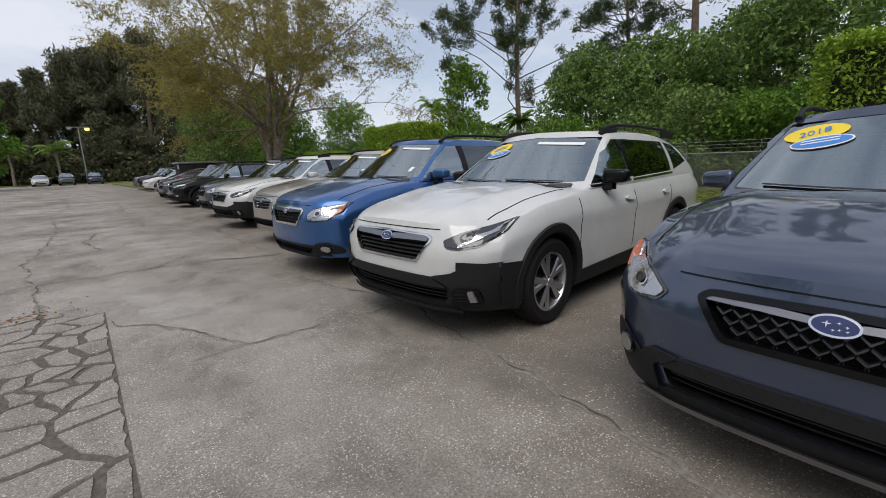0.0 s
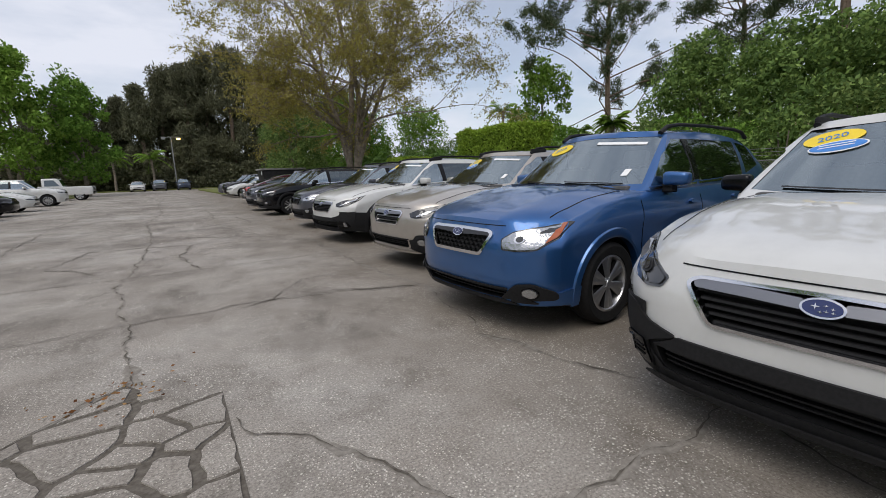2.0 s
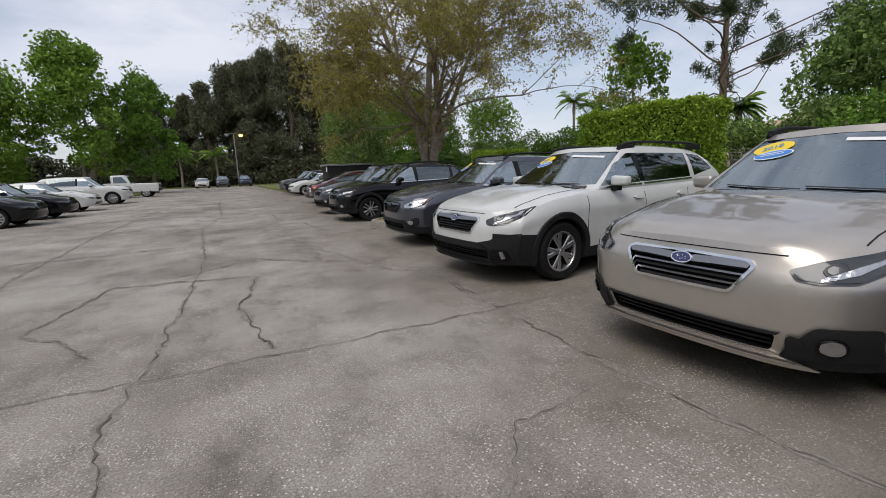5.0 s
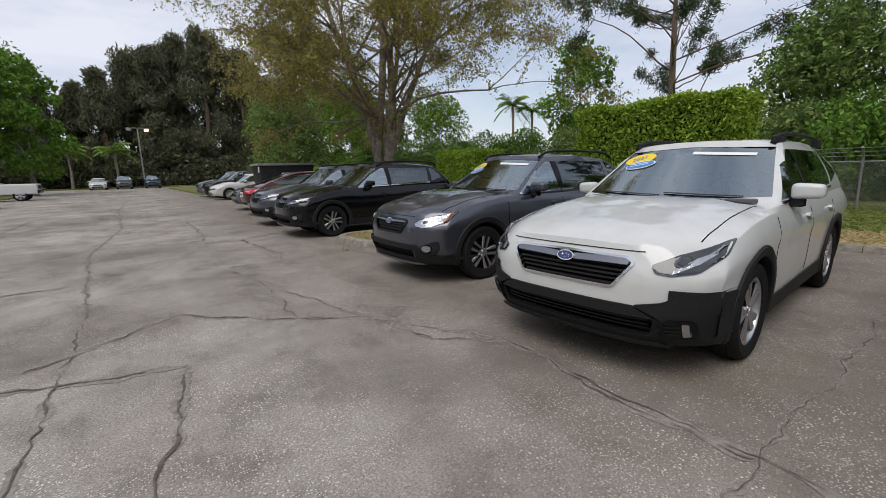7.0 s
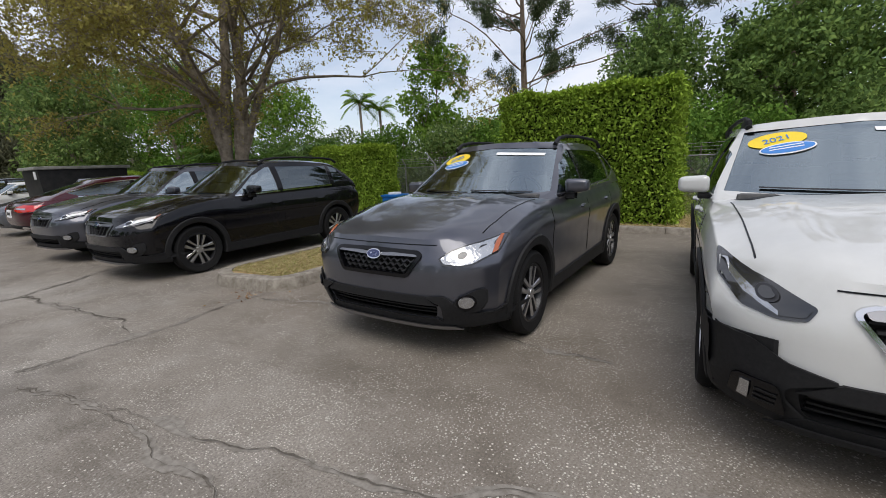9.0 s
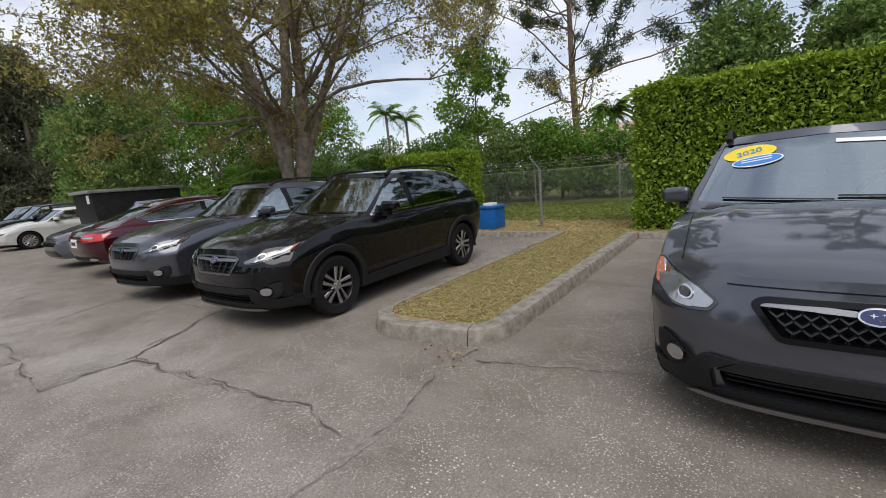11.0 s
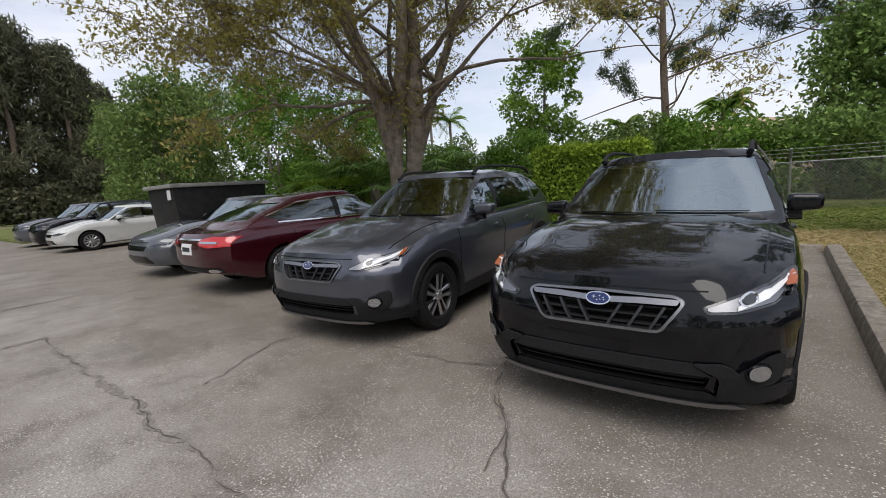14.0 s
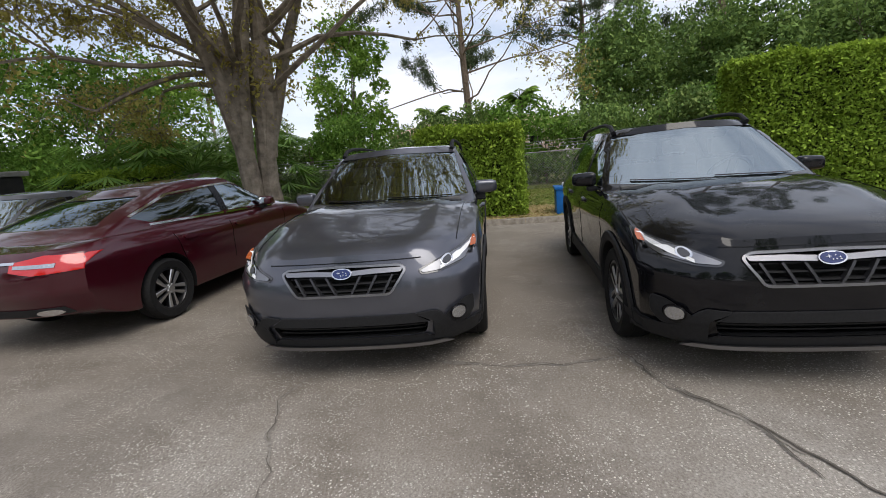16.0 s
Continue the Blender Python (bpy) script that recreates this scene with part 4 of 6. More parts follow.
# dark oily dirt where cars stand, brown towards the kerb
tc = n.new("ShaderNodeTexCoord")
xyz = n.new("ShaderNodeSeparateXYZ")
l.new(tc.outputs["Object"], xyz.inputs[0])
wander = n.new("ShaderNodeMath")
wander.operation = "MULTIPLY_ADD"
wander.inputs[1].default_value = 3.2
l.new(noise_node(n, l, 0.55, 6, 0.7).outputs["Fac"], wander.inputs[0])
l.new(xyz.outputs[0], wander.inputs[2])
scaled = n.new("ShaderNodeMath")
scaled.operation = "MULTIPLY"
scaled.inputs[1].default_value = 0.1
l.new(wander.outputs[0], scaled.inputs[0])
stall = ramp(n, l, scaled.outputs[0], [(0.24, (0, 0, 0)), (0.44, (0.55, 0.55, 0.55)), (1.0, (0.55, 0.55, 0.55))])
col = mixed(n, l, col, (0.145, 0.118, 0.088), stall.outputs["Color"])
# worn-out aggregate: pale pebbles in drifts
fac = None
for scale, size in ((46, 0.30), (85, 0.34)):
    peb = n.new("ShaderNodeTexVoronoi")
    peb.inputs["Scale"].default_value = scale
    l.new(tc.outputs["Object"], peb.inputs["Vector"])
    speck = ramp(n, l, peb.outputs["Distance"], [(size - 0.1, (1, 1, 1)), (size, (0, 0, 0))])
    where = ramp(n, l, noise_node(n, l, 0.9 + scale * 0.006, 7, 0.75).outputs["Fac"], [(0.42, (0.04, 0.04, 0.04)), (0.58, (1, 1, 1))])
    per = n.new("ShaderNodeSeparateColor")
    l.new(peb.outputs["Color"], per.inputs[0])
    some = ramp(n, l, per.outputs[0], [(0.45, (0, 0, 0)), (0.6, (1, 1, 1))])
    one = mixed(n, l, mixed(n, l, speck.outputs["Color"], where.outputs["Color"], 1.0, "MULTIPLY"), some.outputs["Color"], 1.0, "MULTIPLY")
    fac = one if fac is None else mixed(n, l, fac, one, 1.0, "LIGHTEN")
col = mixed(n, l, col, (0.66, 0.62, 0.55), fac)
stain = ramp(n, l, noise_node(n, l, 0.5, 6, 0.6).outputs["Fac"], [(0.52, (0, 0, 0)), (0.68, (0.6, 0.6, 0.6))])
col = mixed(n, l, col, (0.13, 0.113, 0.095), stain.outputs["Color"])
l.new(col, b.inputs["Base Color"])
bumped(n, l, b, mixed(n, l, fine.outputs["Fac"], fac, 0.4), 0.6, 0.008)
CONCRETE = m
DAMP = rough_stuff("crack_margin", (0.16, 0.142, 0.12), (0.31, 0.285, 0.252), 22, 0.95, 0.5, 0.006)
CRACK = rough_stuff("crack_dirt", (0.075, 0.064, 0.052), (0.16, 0.142, 0.12), 30, 0.95)
KERB = rough_stuff("kerb_concrete", (0.15, 0.128, 0.102), (0.33, 0.30, 0.255), 11, 0.85, 0.5, 0.006)
SOIL = rough_stuff("dry_soil", (0.24, 0.165, 0.08), (0.4, 0.3, 0.15), 9, 0.95, 0.6, 0.02)
TURF = rough_stuff("turf", (0.09, 0.12, 0.03), (0.18, 0.18, 0.06), 3, 0.95, 0.6, 0.02)

bm = bmesh.new()
bmesh.ops.create_grid(bm, x_segments=60, y_segments=60, size=600)
tagged(new("ground", finish("ground", bm, CONCRETE)), "cracked weathered concrete car park reaching into the distance", "ground", kind="structure")


def ribbon(bm, path, width, z, wobble, step=0.06, line_width=None):
    """A ragged strip along path, as a crack runs."""
    pts = []
    for (x0, y0), (x1, y1) in zip(path, path[1:]):
        k = max(2, int(math.hypot(x1 - x0, y1 - y0) / step))
        pts += [(x0 + (x1 - x0) * i / k, y0 + (y1 - y0) * i / k) for i in range(k)]
    pts.append(path[-1])
    out = []
    for i, (x, y) in enumerate(pts):
        nv = noise.noise_vector(Vector((x * 3.1, y * 3.1, (line_width or width) * 90)))
        n2 = noise.noise_vector(Vector((x * 11, y * 11, 5.0)))
        out.append(Vector((x + nv.x * wobble + n2.x * wobble * 0.45, y + nv.y * wobble + n2.y * wobble * 0.45, z)))
    prev = None
    for i, p in enumerate(out):
        d = out[min(i + 1, len(out) - 1)] - out[max(i - 1, 0)]
        s = Vector((-d.y, d.x, 0)).normalized()
        w = width * max(0.12, 0.55 + 1.5 * noise.noise(Vector((p.x * 5, p.y * 5, width * 50))) + 0.7 * noise.noise(Vector((p.x * 23, p.y * 23, 2)))) * (0.4 if i in (0, len(out) - 1) else 1)
        cur = bm.verts.new(p + s * w), bm.verts.new(p - s * w)
        if prev:
            bm.faces.new((prev[0], prev[1], cur[1], cur[0]))
        prev = cur


CRACKS = [
    (0.016, [(-0.5, 5.63), (-0.63, 7.11), (-0.84, 9.17), (-0.73, 10.4), (-0.67, 12.0), (-0.6, 14.5)]),
    (0.012, [(0.03, 4.79), (0.47, 4.14), (0.7, 3.56), (0.78, 3.35)]), (0.014, [(0.44, 3.32), (0.78, 3.35), (1.42, 3.35), (2.26, 3.32)]),
    (0.011, [(-0.52, 5.64), (-0.83, 5.33), (-1.12, 5.17), (-2.2, 4.9)]), (0.014, [(-2.4, 7.15), (-0.59, 7.12), (0.6, 7.18), (1.21, 7.16), (2.21, 6.71)]),
    (0.009, [(-2.6, 9.6), (-0.99, 9.59), (0.84, 9.57), (1.92, 9.6), (2.82, 9.62), (5.15, 9.68), (8.8, 9.7)]), (0.01, [(0.65, 7.2), (1.21, 7.9), (1.88, 8.03)]),
    (0.02, [(0.37, 7.0), (0.62, 7.19), (1.0, 7.12), (1.57, 6.94), (2.27, 6.66), (2.39, 6.24)]), (0.013, [(1.01, 15.77), (1.6, 12.83), (2.31, 11.46), (2.19, 9.07), (2.17, 8.05), (2.21, 7.09), (2.29, 6.59), (1.9, 5.0), (2.26, 3.32), (1.9, 1.2), (1.4, -2)]),
    (0.017, [(-0.86, 13.17), (-0.43, 13.5), (0.09, 14.0), (1.1, 13.03), (1.63, 12.75), (1.83, 11.85), (2.3, 11.39), (2.2, 10.39), (2.18, 9.63)]),
    (0.02, [(-1.6, 12.9), (-0.76, 12.78), (-0.48, 12.66), (-0.09, 12.63), (0.12, 12.53), (-0.02, 11.52), (-0.11, 11.17), (0.1, 9.7)]), (0.012, [(1.1, 13.03), (1.15, 14.86), (0.97, 15.86)]),
    (0.014, [(1.0, 16.1), (1.79, 16.14), (2.11, 16.13), (2.83, 16.27), (3.2, 16.2)]), (0.02, [(1.79, 16.14), (1.92, 16.78), (1.79, 18.21), (1.68, 18.97), (1.03, 19.09)]),
    (0.012, [(3.0, 16.1), (3.27, 15.34), (3.33, 14.9), (3.2, 12.4)]), (0.013, [(-2.5, 20.1), (0.17, 20.22), (0.63, 20.24), (1.1, 20.21), (1.02, 19.06), (1.7, 19.09), (2.77, 19.79), (3.6, 20.1)]),
    (0.014, [(1.1, 20.21), (1.15, 22.42), (1.12, 24.89), (0.37, 24.7), (-2, 24.6)]), (0.01, [(1.7, 19.09), (1.78, 18.19), (1.8, 17.52)]),
    (0.007, [(1.61, 21.77), (2.39, 22.11), (3.34, 21.92)]), (0.009, [(3.75, 22.53), (2.93, 21.24), (2.89, 20.28), (3.1, 19.72)]), (0.009, [(2.86, 19.82), (2.36, 19.47), (1.91, 19.34)]),
    (0.012, [(-3, 27.5), (0.5, 27.4), (3, 27.6)]), (0.012, [(-0.6, 14.5), (-0.9, 19), (-0.5, 24), (-0.8, 32), (-0.6, 42)]), (0.012, [(-3, 33), (0, 32.8), (3, 33.1)]),
    (0.012, [(-5, 16.2), (-3, 16.0), (-0.9, 16.3)]), (0.012, [(-3.2, 5), (-3.0, 12), (-3.3, 20), (-3.1, 30)]), (0.01, [(-1.2, 10.3), (-1.9, 11.2), (-1.6, 12.9)]),
]
for i, (w, path) in enumerate(CRACKS):
    bm = bmesh.new()
    ribbon(bm, path, w * 0.42, 0.0075 + 0.0002 * i, 0.07, 0.035)
    crack = tagged(new("crack", finish("crack", bm, CRACK, False)), "dark ragged crack across the concrete", "crack", kind="structure")
    bm = bmesh.new()
    ribbon(bm, path, w * 2.4, 0.002 + 0.00015 * i, 0.07, 0.035, w * 0.42)
    part("crack_margin", bm, DAMP, crack, "crumbled dirty edge of the crack", False)

# broken patch: slabs between open joints
rng = random.Random(4)
px0, px1, py0, py1 = -2.6, 0.0, 1.0, 5.6
seeds = [(rng.uniform(px0, px1), rng.uniform(py0, py1)) for _ in range(135)]


def clip(poly, nx, ny, d):
    res = []
    for (x0, y0), (x1, y1) in zip(poly, poly[1:] + poly[:1]):
        a, bb = nx * x0 + ny * y0 - d, nx * x1 + ny * y1 - d
        if a <= 0:
            res.append((x0, y0))
        if a * bb < 0:
            f = a / (a - bb)
            res.append((x0 + (x1 - x0) * f, y0 + (y1 - y0) * f))
    return res


bm = bmesh.new()
edge = [(-2.6, 1.0), (0.0, 1.0), (0.0, 5.2), (-0.24, 5.19), (-0.53, 5.68), (-0.78, 5.39), (-1.05, 5.18), (-2.6, 4.2)]
bm.faces.new([bm.verts.new((x, y, 0.003)) for x, y in edge])
patch = tagged(new("pavement", finish("pavement", bm, CRACK)), "crazed concrete patch with open dirt-filled joints", "pavement", kind="structure")
for i, (sx, sy) in enumerate(seeds):
    poly = [(-2.59, 1.02), (-0.015, 1.02), (-0.015, 5.18), (-0.2, 5.22), (-0.53, 5.6), (-1.05, 5.12), (-2.59, 4.2)]
    for j, (tx, ty) in enumerate(seeds):
        if i != j and poly:
            dx, dy = tx - sx, ty - sy
            dd = math.hypot(dx, dy)
            if dd < 1.6:
                gap = 0.013 + 0.018 * rng.random()
                poly = clip(poly, dx / dd, dy / dd, ((tx * tx + ty * ty - sx * sx - sy * sy) / 2) / dd - gap)
    if len(poly) < 3:
        continue
    rag = []
    for (x0, y0), (x1, y1) in zip(poly, poly[1:] + poly[:1]):
        k = max(1, int(math.hypot(x1 - x0, y1 - y0) / 0.05))
        for q in range(k):
            x, y = x0 + (x1 - x0) * q / k, y0 + (y1 - y0) * q / k
            nv = noise.noise_vector(Vector((x * 9, y * 9, 2)))
            rag.append((x + nv.x * 0.026, y + nv.y * 0.026))
    bm = bmesh.new()
    h = 0.009 + 0.004 * rng.random()
    topv = [bm.verts.new((sx + (x - sx) * 0.985, sy + (y - sy) * 0.985, h)) for x, y in rag]
    low = [bm.verts.new((x, y, 0.001)) for x, y in rag]
    bm.faces.new(topv)
    for q in range(len(rag)):
        r = (q + 1) % len(rag)
        bm.faces.new((low[q], low[r], topv[r], topv[q]))
    bmesh.ops.recalc_face_normals(bm, faces=bm.faces)
    part("slab", bm, CONCRETE, patch, smooth=False)


def slab_of(name, poly, z0, z1, mat, label, kind="structure", bevel=0.0):
    bm = bmesh.new()
    f = bm.faces.new([bm.verts.new((x, y, z0)) for x, y in poly])
    ext = bmesh.ops.extrude_face_region(bm, geom=[f])["geom"]
    for v in ext:
        if isinstance(v, bmesh.types.BMVert):
            v.co.z = z1
    bmesh.ops.recalc_face_normals(bm, faces=bm.faces)
    if bevel:
        bmesh.ops.bevel(bm, geom=[e for e in bm.edges if all(v.co.z > z1 - 1e-4 for v in e.verts)], offset=bevel, segments=3, affect="EDGES")
    return tagged(new(name, finish(name, bm, mat)), label, name, kind=kind)


def kerb_run(path, width, height, parent, closed=False):
    """Kerb stones end to end along a path, each about a metre long."""
    pts = [Vector((x, y, 0)) for x, y in path]
    offs = []
    for i, p in enumerate(pts):
        d = (pts[min(i + 1, len(pts) - 1)] - pts[max(i - 1, 0)]).normalized()
        offs.append(Vector((-d.y, d.x, 0)) * width)
    i = 0
    while i < len(pts) - 1:
        run, j = 0, i
        while j < len(pts) - 1 and run < 1.1:
            run += (pts[j + 1] - pts[j]).length
            j += 1
        bm = bmesh.new()
        rings = []
        for k in range(i, j + 1):
            p, o = pts[k], offs[k]
            if k in (i, j):
                p = p + (pts[min(k + 1, len(pts) - 1)] - pts[max(k - 1, 0)]).normalized() * (0.004 if k == i else -0.004)
            up = Vector((0, 0, height + 0.006 * noise.noise(p * 1.3)))
            rings.append([bm.verts.new(q) for q in (p, p + o * 0.10 + up * 0.72, p + o * 0.17 + up * 0.93, p + o * 0.30 + up, p + o * 0.95 + up, p + o)])
        for a, bq in zip(rings, rings[1:]):
            for k in range(5):
                bm.faces.new((a[k], bq[k], bq[k + 1], a[k + 1]))
        bm.faces.new(rings[0])
        bm.faces.new(rings[-1][::-1])
        bmesh.ops.recalc_face_normals(bm, faces=bm.faces)
        part("kerb_stone", bm, KERB, parent)
        i = j


def arc(cx, cy, r, a0, a1, k):
    return [(cx + r * math.cos(radians(a0 + (a1 - a0) * i / k)), cy + r * math.sin(radians(a0 + (a1 - a0) * i / k))) for i in range(k + 1)]


def line(a, b, step=0.55):
    k = max(1, int(math.hypot(b[0] - a[0], b[1] - a[1]) / step))
    return [(a[0] + (b[0] - a[0]) * i / k, a[1] + (b[1] - a[1]) * i / k) for i in range(k)]


def outline(x0, x1, y0, y1):
    """The island's edge from its back corner round the nose to the other back corner."""
    return line((x1, y0), (x0 + 0.55, y0)) + arc(x0 + 0.52, y0 + 0.42, 0.42, 270, 205, 5) + arc(x0 + 0.66, y1 - 0.66, 0.66, 175, 90, 7) + line((x0 + 0.75, y1), (x1, y1)) + [(x1, y1)]


island = tagged(new("kerb"), "worn rounded concrete kerb round a grass island", "kerb", kind="structure")
ring = outline(3.10, 8.85, 16.07, 17.65)
kerb_run(ring[::-1], 0.2, 0.14, island)
slab_of("lawn", [(x + (0.14 if x < 3.8 else 0), min(max(y, 16.25), 17.47)) for x, y in ring], 0.0, 0.115, SOIL, "dry yellow turf in the island")
back_kerb = tagged(new("kerb"), "low concrete kerb behind the parked cars", "kerb", kind="structure")
kerb_run((line((8.85, 16.07), (8.85, -6)) + [(8.85, -6)])[::1], 0.16, 0.11, back_kerb)
kerb_run(line((8.85, 45), (8.85, 17.65)) + [(8.85, 17.65)], 0.16, 0.11, back_kerb)
slab_of("verge", [(8.95, -40), (10.9, -40), (10.9, 120), (8.95, 120)], 0, 0.09, SOIL, "strip of dry brown grass behind the kerb")
slab_of("verge", [(10.9, -40), (40, -40), (40, 120), (10.9, 120)], 0, 0.08, TURF, "green grass verge before the fence")
slab_of("verge", [(3.9, 46), (8.9, 46), (8.9, 75), (3.2, 72)], 0, 0.13, TURF, "grass island at the end of the row", bevel=0.05)
slab_of("verge", [(-60, 54), (-8, 54), (-9, 76), (-60, 76)], 0, 0.12, TURF, "grass verge across the lane")
slab_of("verge", [(-60, 84), (60, 84), (60, 160), (-60, 160)], 0, 0.12, TURF, "ground under the far trees")


# ---- grass and leaves ----
def leaf_material(name, c1, c2, c3, rough=0.6, trans=0.25):
    m, n, l, b = principled(name, c1, rough, 0.0, 0.0, 0.06)
    c1 = tuple(0.6 * v for v in c1)
    g = n.new("ShaderNodeNewGeometry")
    l.new(ramp(n, l, g.outputs["Random Per Island"], [(0.0, c1), (0.5, c2), (1.0, c3)]).outputs["Color"], b.inputs["Base Color"])
    t = n.new("ShaderNodeBsdfTranslucent")
    l.new(ramp(n, l, g.outputs["Random Per Island"], [(0.0, c2), (1.0, c3)]).outputs["Color"], t.inputs["Color"])
    mx = n.new("ShaderNodeMixShader")
    mx.inputs[0].default_value = trans
    l.new(b.outputs[0], mx.inputs[1])
    l.new(t.outputs[0], mx.inputs[2])
    l.new(mx.outputs[0], n["Material Output"].inputs["Surface"])
    return m


def leaf_mesh(name, centres, size, mat, rng, droop=0.0, aspect=0.5, flat=0.0):
    """One small four-cornered, folded leaf at each centre."""
    c = np.asarray(centres, float)
    k = len(c)
    d = rng.normal(size=(k, 3))
    d[:, 2] = d[:, 2] * (1 - flat) - droop
    d /= np.linalg.norm(d, axis=1)[:, None] + 1e-9
    w = np.cross(d, rng.normal(size=(k, 3)))
    w /= np.linalg.norm(w, axis=1)[:, None] + 1e-9
    s = (size * rng.uniform(0.6, 1.35, k))[:, None]
    v = np.empty((k, 4, 3))
    v[:, 0], v[:, 2] = c - d * s, c + d * s
    v[:, 1], v[:, 3] = c + w * s * aspect, c - w * s * aspect
    me = bpy.data.meshes.new(name)
    me.vertices.add(4 * k)
    me.vertices.foreach_set("co", v.reshape(-1))
    me.loops.add(4 * k)
    me.loops.foreach_set("vertex_index", np.arange(4 * k))
    me.polygons.add(k)
    me.polygons.foreach_set("loop_start", np.arange(k) * 4)
    me.update(calc_edges=True)
    me.materials.append(mat)
    return me


def blob_points(rng, blobs, count, hollow=0.55):
    """Points in the outer part of many ellipsoids (x, y, z, rx, ry, rz), thinned in lumps."""
    b = np.array(blobs, float)
    vol = b[:, 3] * b[:, 4] * b[:, 5]
    pick = rng.choice(len(b), count, p=vol ** 0.75 / (vol ** 0.75).sum())
    d = rng.normal(size=(count, 3))
    d /= np.linalg.norm(d, axis=1)[:, None]
    r = (hollow + (1 - hollow) * rng.random(count) ** 0.6)[:, None]
    return b[pick, :3] + d * r * b[pick, 3:]


DRY_GRASS = leaf_material("dry_grass", (0.46, 0.35, 0.16), (0.56, 0.46, 0.25), (0.27, 0.29, 0.09))
GREEN_GRASS = leaf_material("green_grass", (0.13, 0.2, 0.04), (0.19, 0.25, 0.06), (0.3, 0.28, 0.1))
nr = np.random.default_rng(7)


def blades(name, x0, x1, y0, y1, z, count, size, mat, label):
    c = np.column_stack([nr.uniform(x0, x1, count), nr.uniform(y0, y1, count), np.full(count, z) + nr.uniform(0, size * 0.5, count)])
    tagged(new(name, leaf_mesh(name, c, size, mat, nr, 0, 0.14, 0.6)), label, "grass", kind="stuff")


blades("grass", 3.42, 8.9, 16.28, 17.44, 0.118, 30000, 0.033, DRY_GRASS, "straw-coloured short dry grass on the island")
blades("grass", 9.0, 11.0, 5, 30, 0.09, 30000, 0.05, DRY_GRASS, "dry grass behind the kerb")
blades("grass", 10.8, 17.0, 2, 30, 0.08, 60000, 0.07, GREEN_GRASS, "short green grass before the fence")

LITTER = leaf_material("fallen_leaf", (0.16, 0.06, 0.025), (0.26, 0.12, 0.05), (0.4, 0.28, 0.14), 0.8, 0.05)
for x, y, spread, count, text in ((-0.55, 5.5, 0.16, 70, "rust-brown fallen leaves caught in the broken joints"), (3.0, 16.35, 0.2, 40, "dry leaf crumbs lying against the island kerb")):
    c = np.column_stack([nr.normal(x, spread, count), nr.normal(y, spread, count), np.full(count, 0.016)])
    tagged(new("leaf_litter", leaf_mesh("leaf_litter", c, 0.016, LITTER, nr, 0, 0.5, 0.95)), text, "leaves", kind="stuff")

BARK = rough_stuff("grey_bark", (0.12, 0.10, 0.078), (0.31, 0.265, 0.21), 6, 0.95, 0.8, 0.03)
PINE_BARK = rough_stuff("pine_bark", (0.12, 0.085, 0.06), (0.22, 0.17, 0.13), 8, 0.95, 0.8, 0.03)
OLIVE = leaf_material("olive_leaf", (0.25, 0.185, 0.062), (0.32, 0.28, 0.078), (0.42, 0.39, 0.108), 0.6, 0.42)
OAK_GREEN = leaf_material("oak_leaf", (0.078, 0.167, 0.028), (0.128, 0.244, 0.039), (0.196, 0.313, 0.059))
BRIGHT = leaf_material("bright_leaf", (0.112, 0.21, 0.03), (0.165, 0.285, 0.042), (0.24, 0.36, 0.068))
SOFT_GREEN = leaf_material("soft_leaf", (0.085, 0.15, 0.045), (0.15, 0.235, 0.07), (0.25, 0.32, 0.10))
DARK_GREEN = leaf_material("dark_leaf", (0.085, 0.15, 0.045), (0.15, 0.24, 0.068), (0.26, 0.365, 0.10))
CASUARINA = leaf_material("needle_dark", (0.075, 0.08, 0.048), (0.12, 0.125, 0.075), (0.19, 0.19, 0.115))
PINE_GREEN = leaf_material("pine_needle", (0.052, 0.081, 0.039), (0.085, 0.117, 0.055), (0.13, 0.156, 0.078))
HEDGE_GREEN = leaf_material("hedge_leaf", (0.13, 0.205, 0.026), (0.22, 0.34, 0.042), (0.36, 0.5, 0.07))
HEDGE_TOP = leaf_material("hedge_new_leaf", (0.176, 0.284, 0.027), (0.257, 0.378, 0.041), (0.338, 0.459, 0.061))


def limbs(rng, base, stems, depth, bend=0.22, kids=(2, 4), shrink=0.68, lift=0.12):
    """Branches that fork: returns lists of (points, radii) and of the tips."""
    paths, tips = [], []

    def grow(p, d, length, r, k):
        pts, rad = [p], [r]
        seg = 5
        for i in range(seg):
            d = (d + Vector((rng.gauss(0, bend), rng.gauss(0, bend), rng.gauss(0, bend) + lift)) * 0.5).normalized()
            p = p + d * (length / seg)
            pts.append(p)
            rad.append(r * (1 - 0.55 * (i + 1) / seg))
            if k <= 1:
                tips.append(p)
            elif i >= 1 and k < depth and rng.random() < 0.55:
                side = (d + Vector((rng.gauss(0, 0.7), rng.gauss(0, 0.7), rng.gauss(0.0, 0.4)))).normalized()
                grow(p, side, length * shrink * rng.uniform(0.7, 1.0), rad[-1] * 0.5, k - 1)
        paths.append((pts, rad))
        if k > 1:
            for _ in range(rng.randint(*kids)):
                side = (d + Vector((rng.gauss(0, 0.5), rng.gauss(0, 0.5), rng.gauss(0.05, 0.35)))).normalized()
                grow(p, side, length * shrink * rng.uniform(0.8, 1.15), rad[-1] * 0.8, k - 1)
        tips.append(p)
    for d, length, r in stems:
        grow(Vector(base), Vector(d).normalized(), length, r, depth)
    return paths, tips


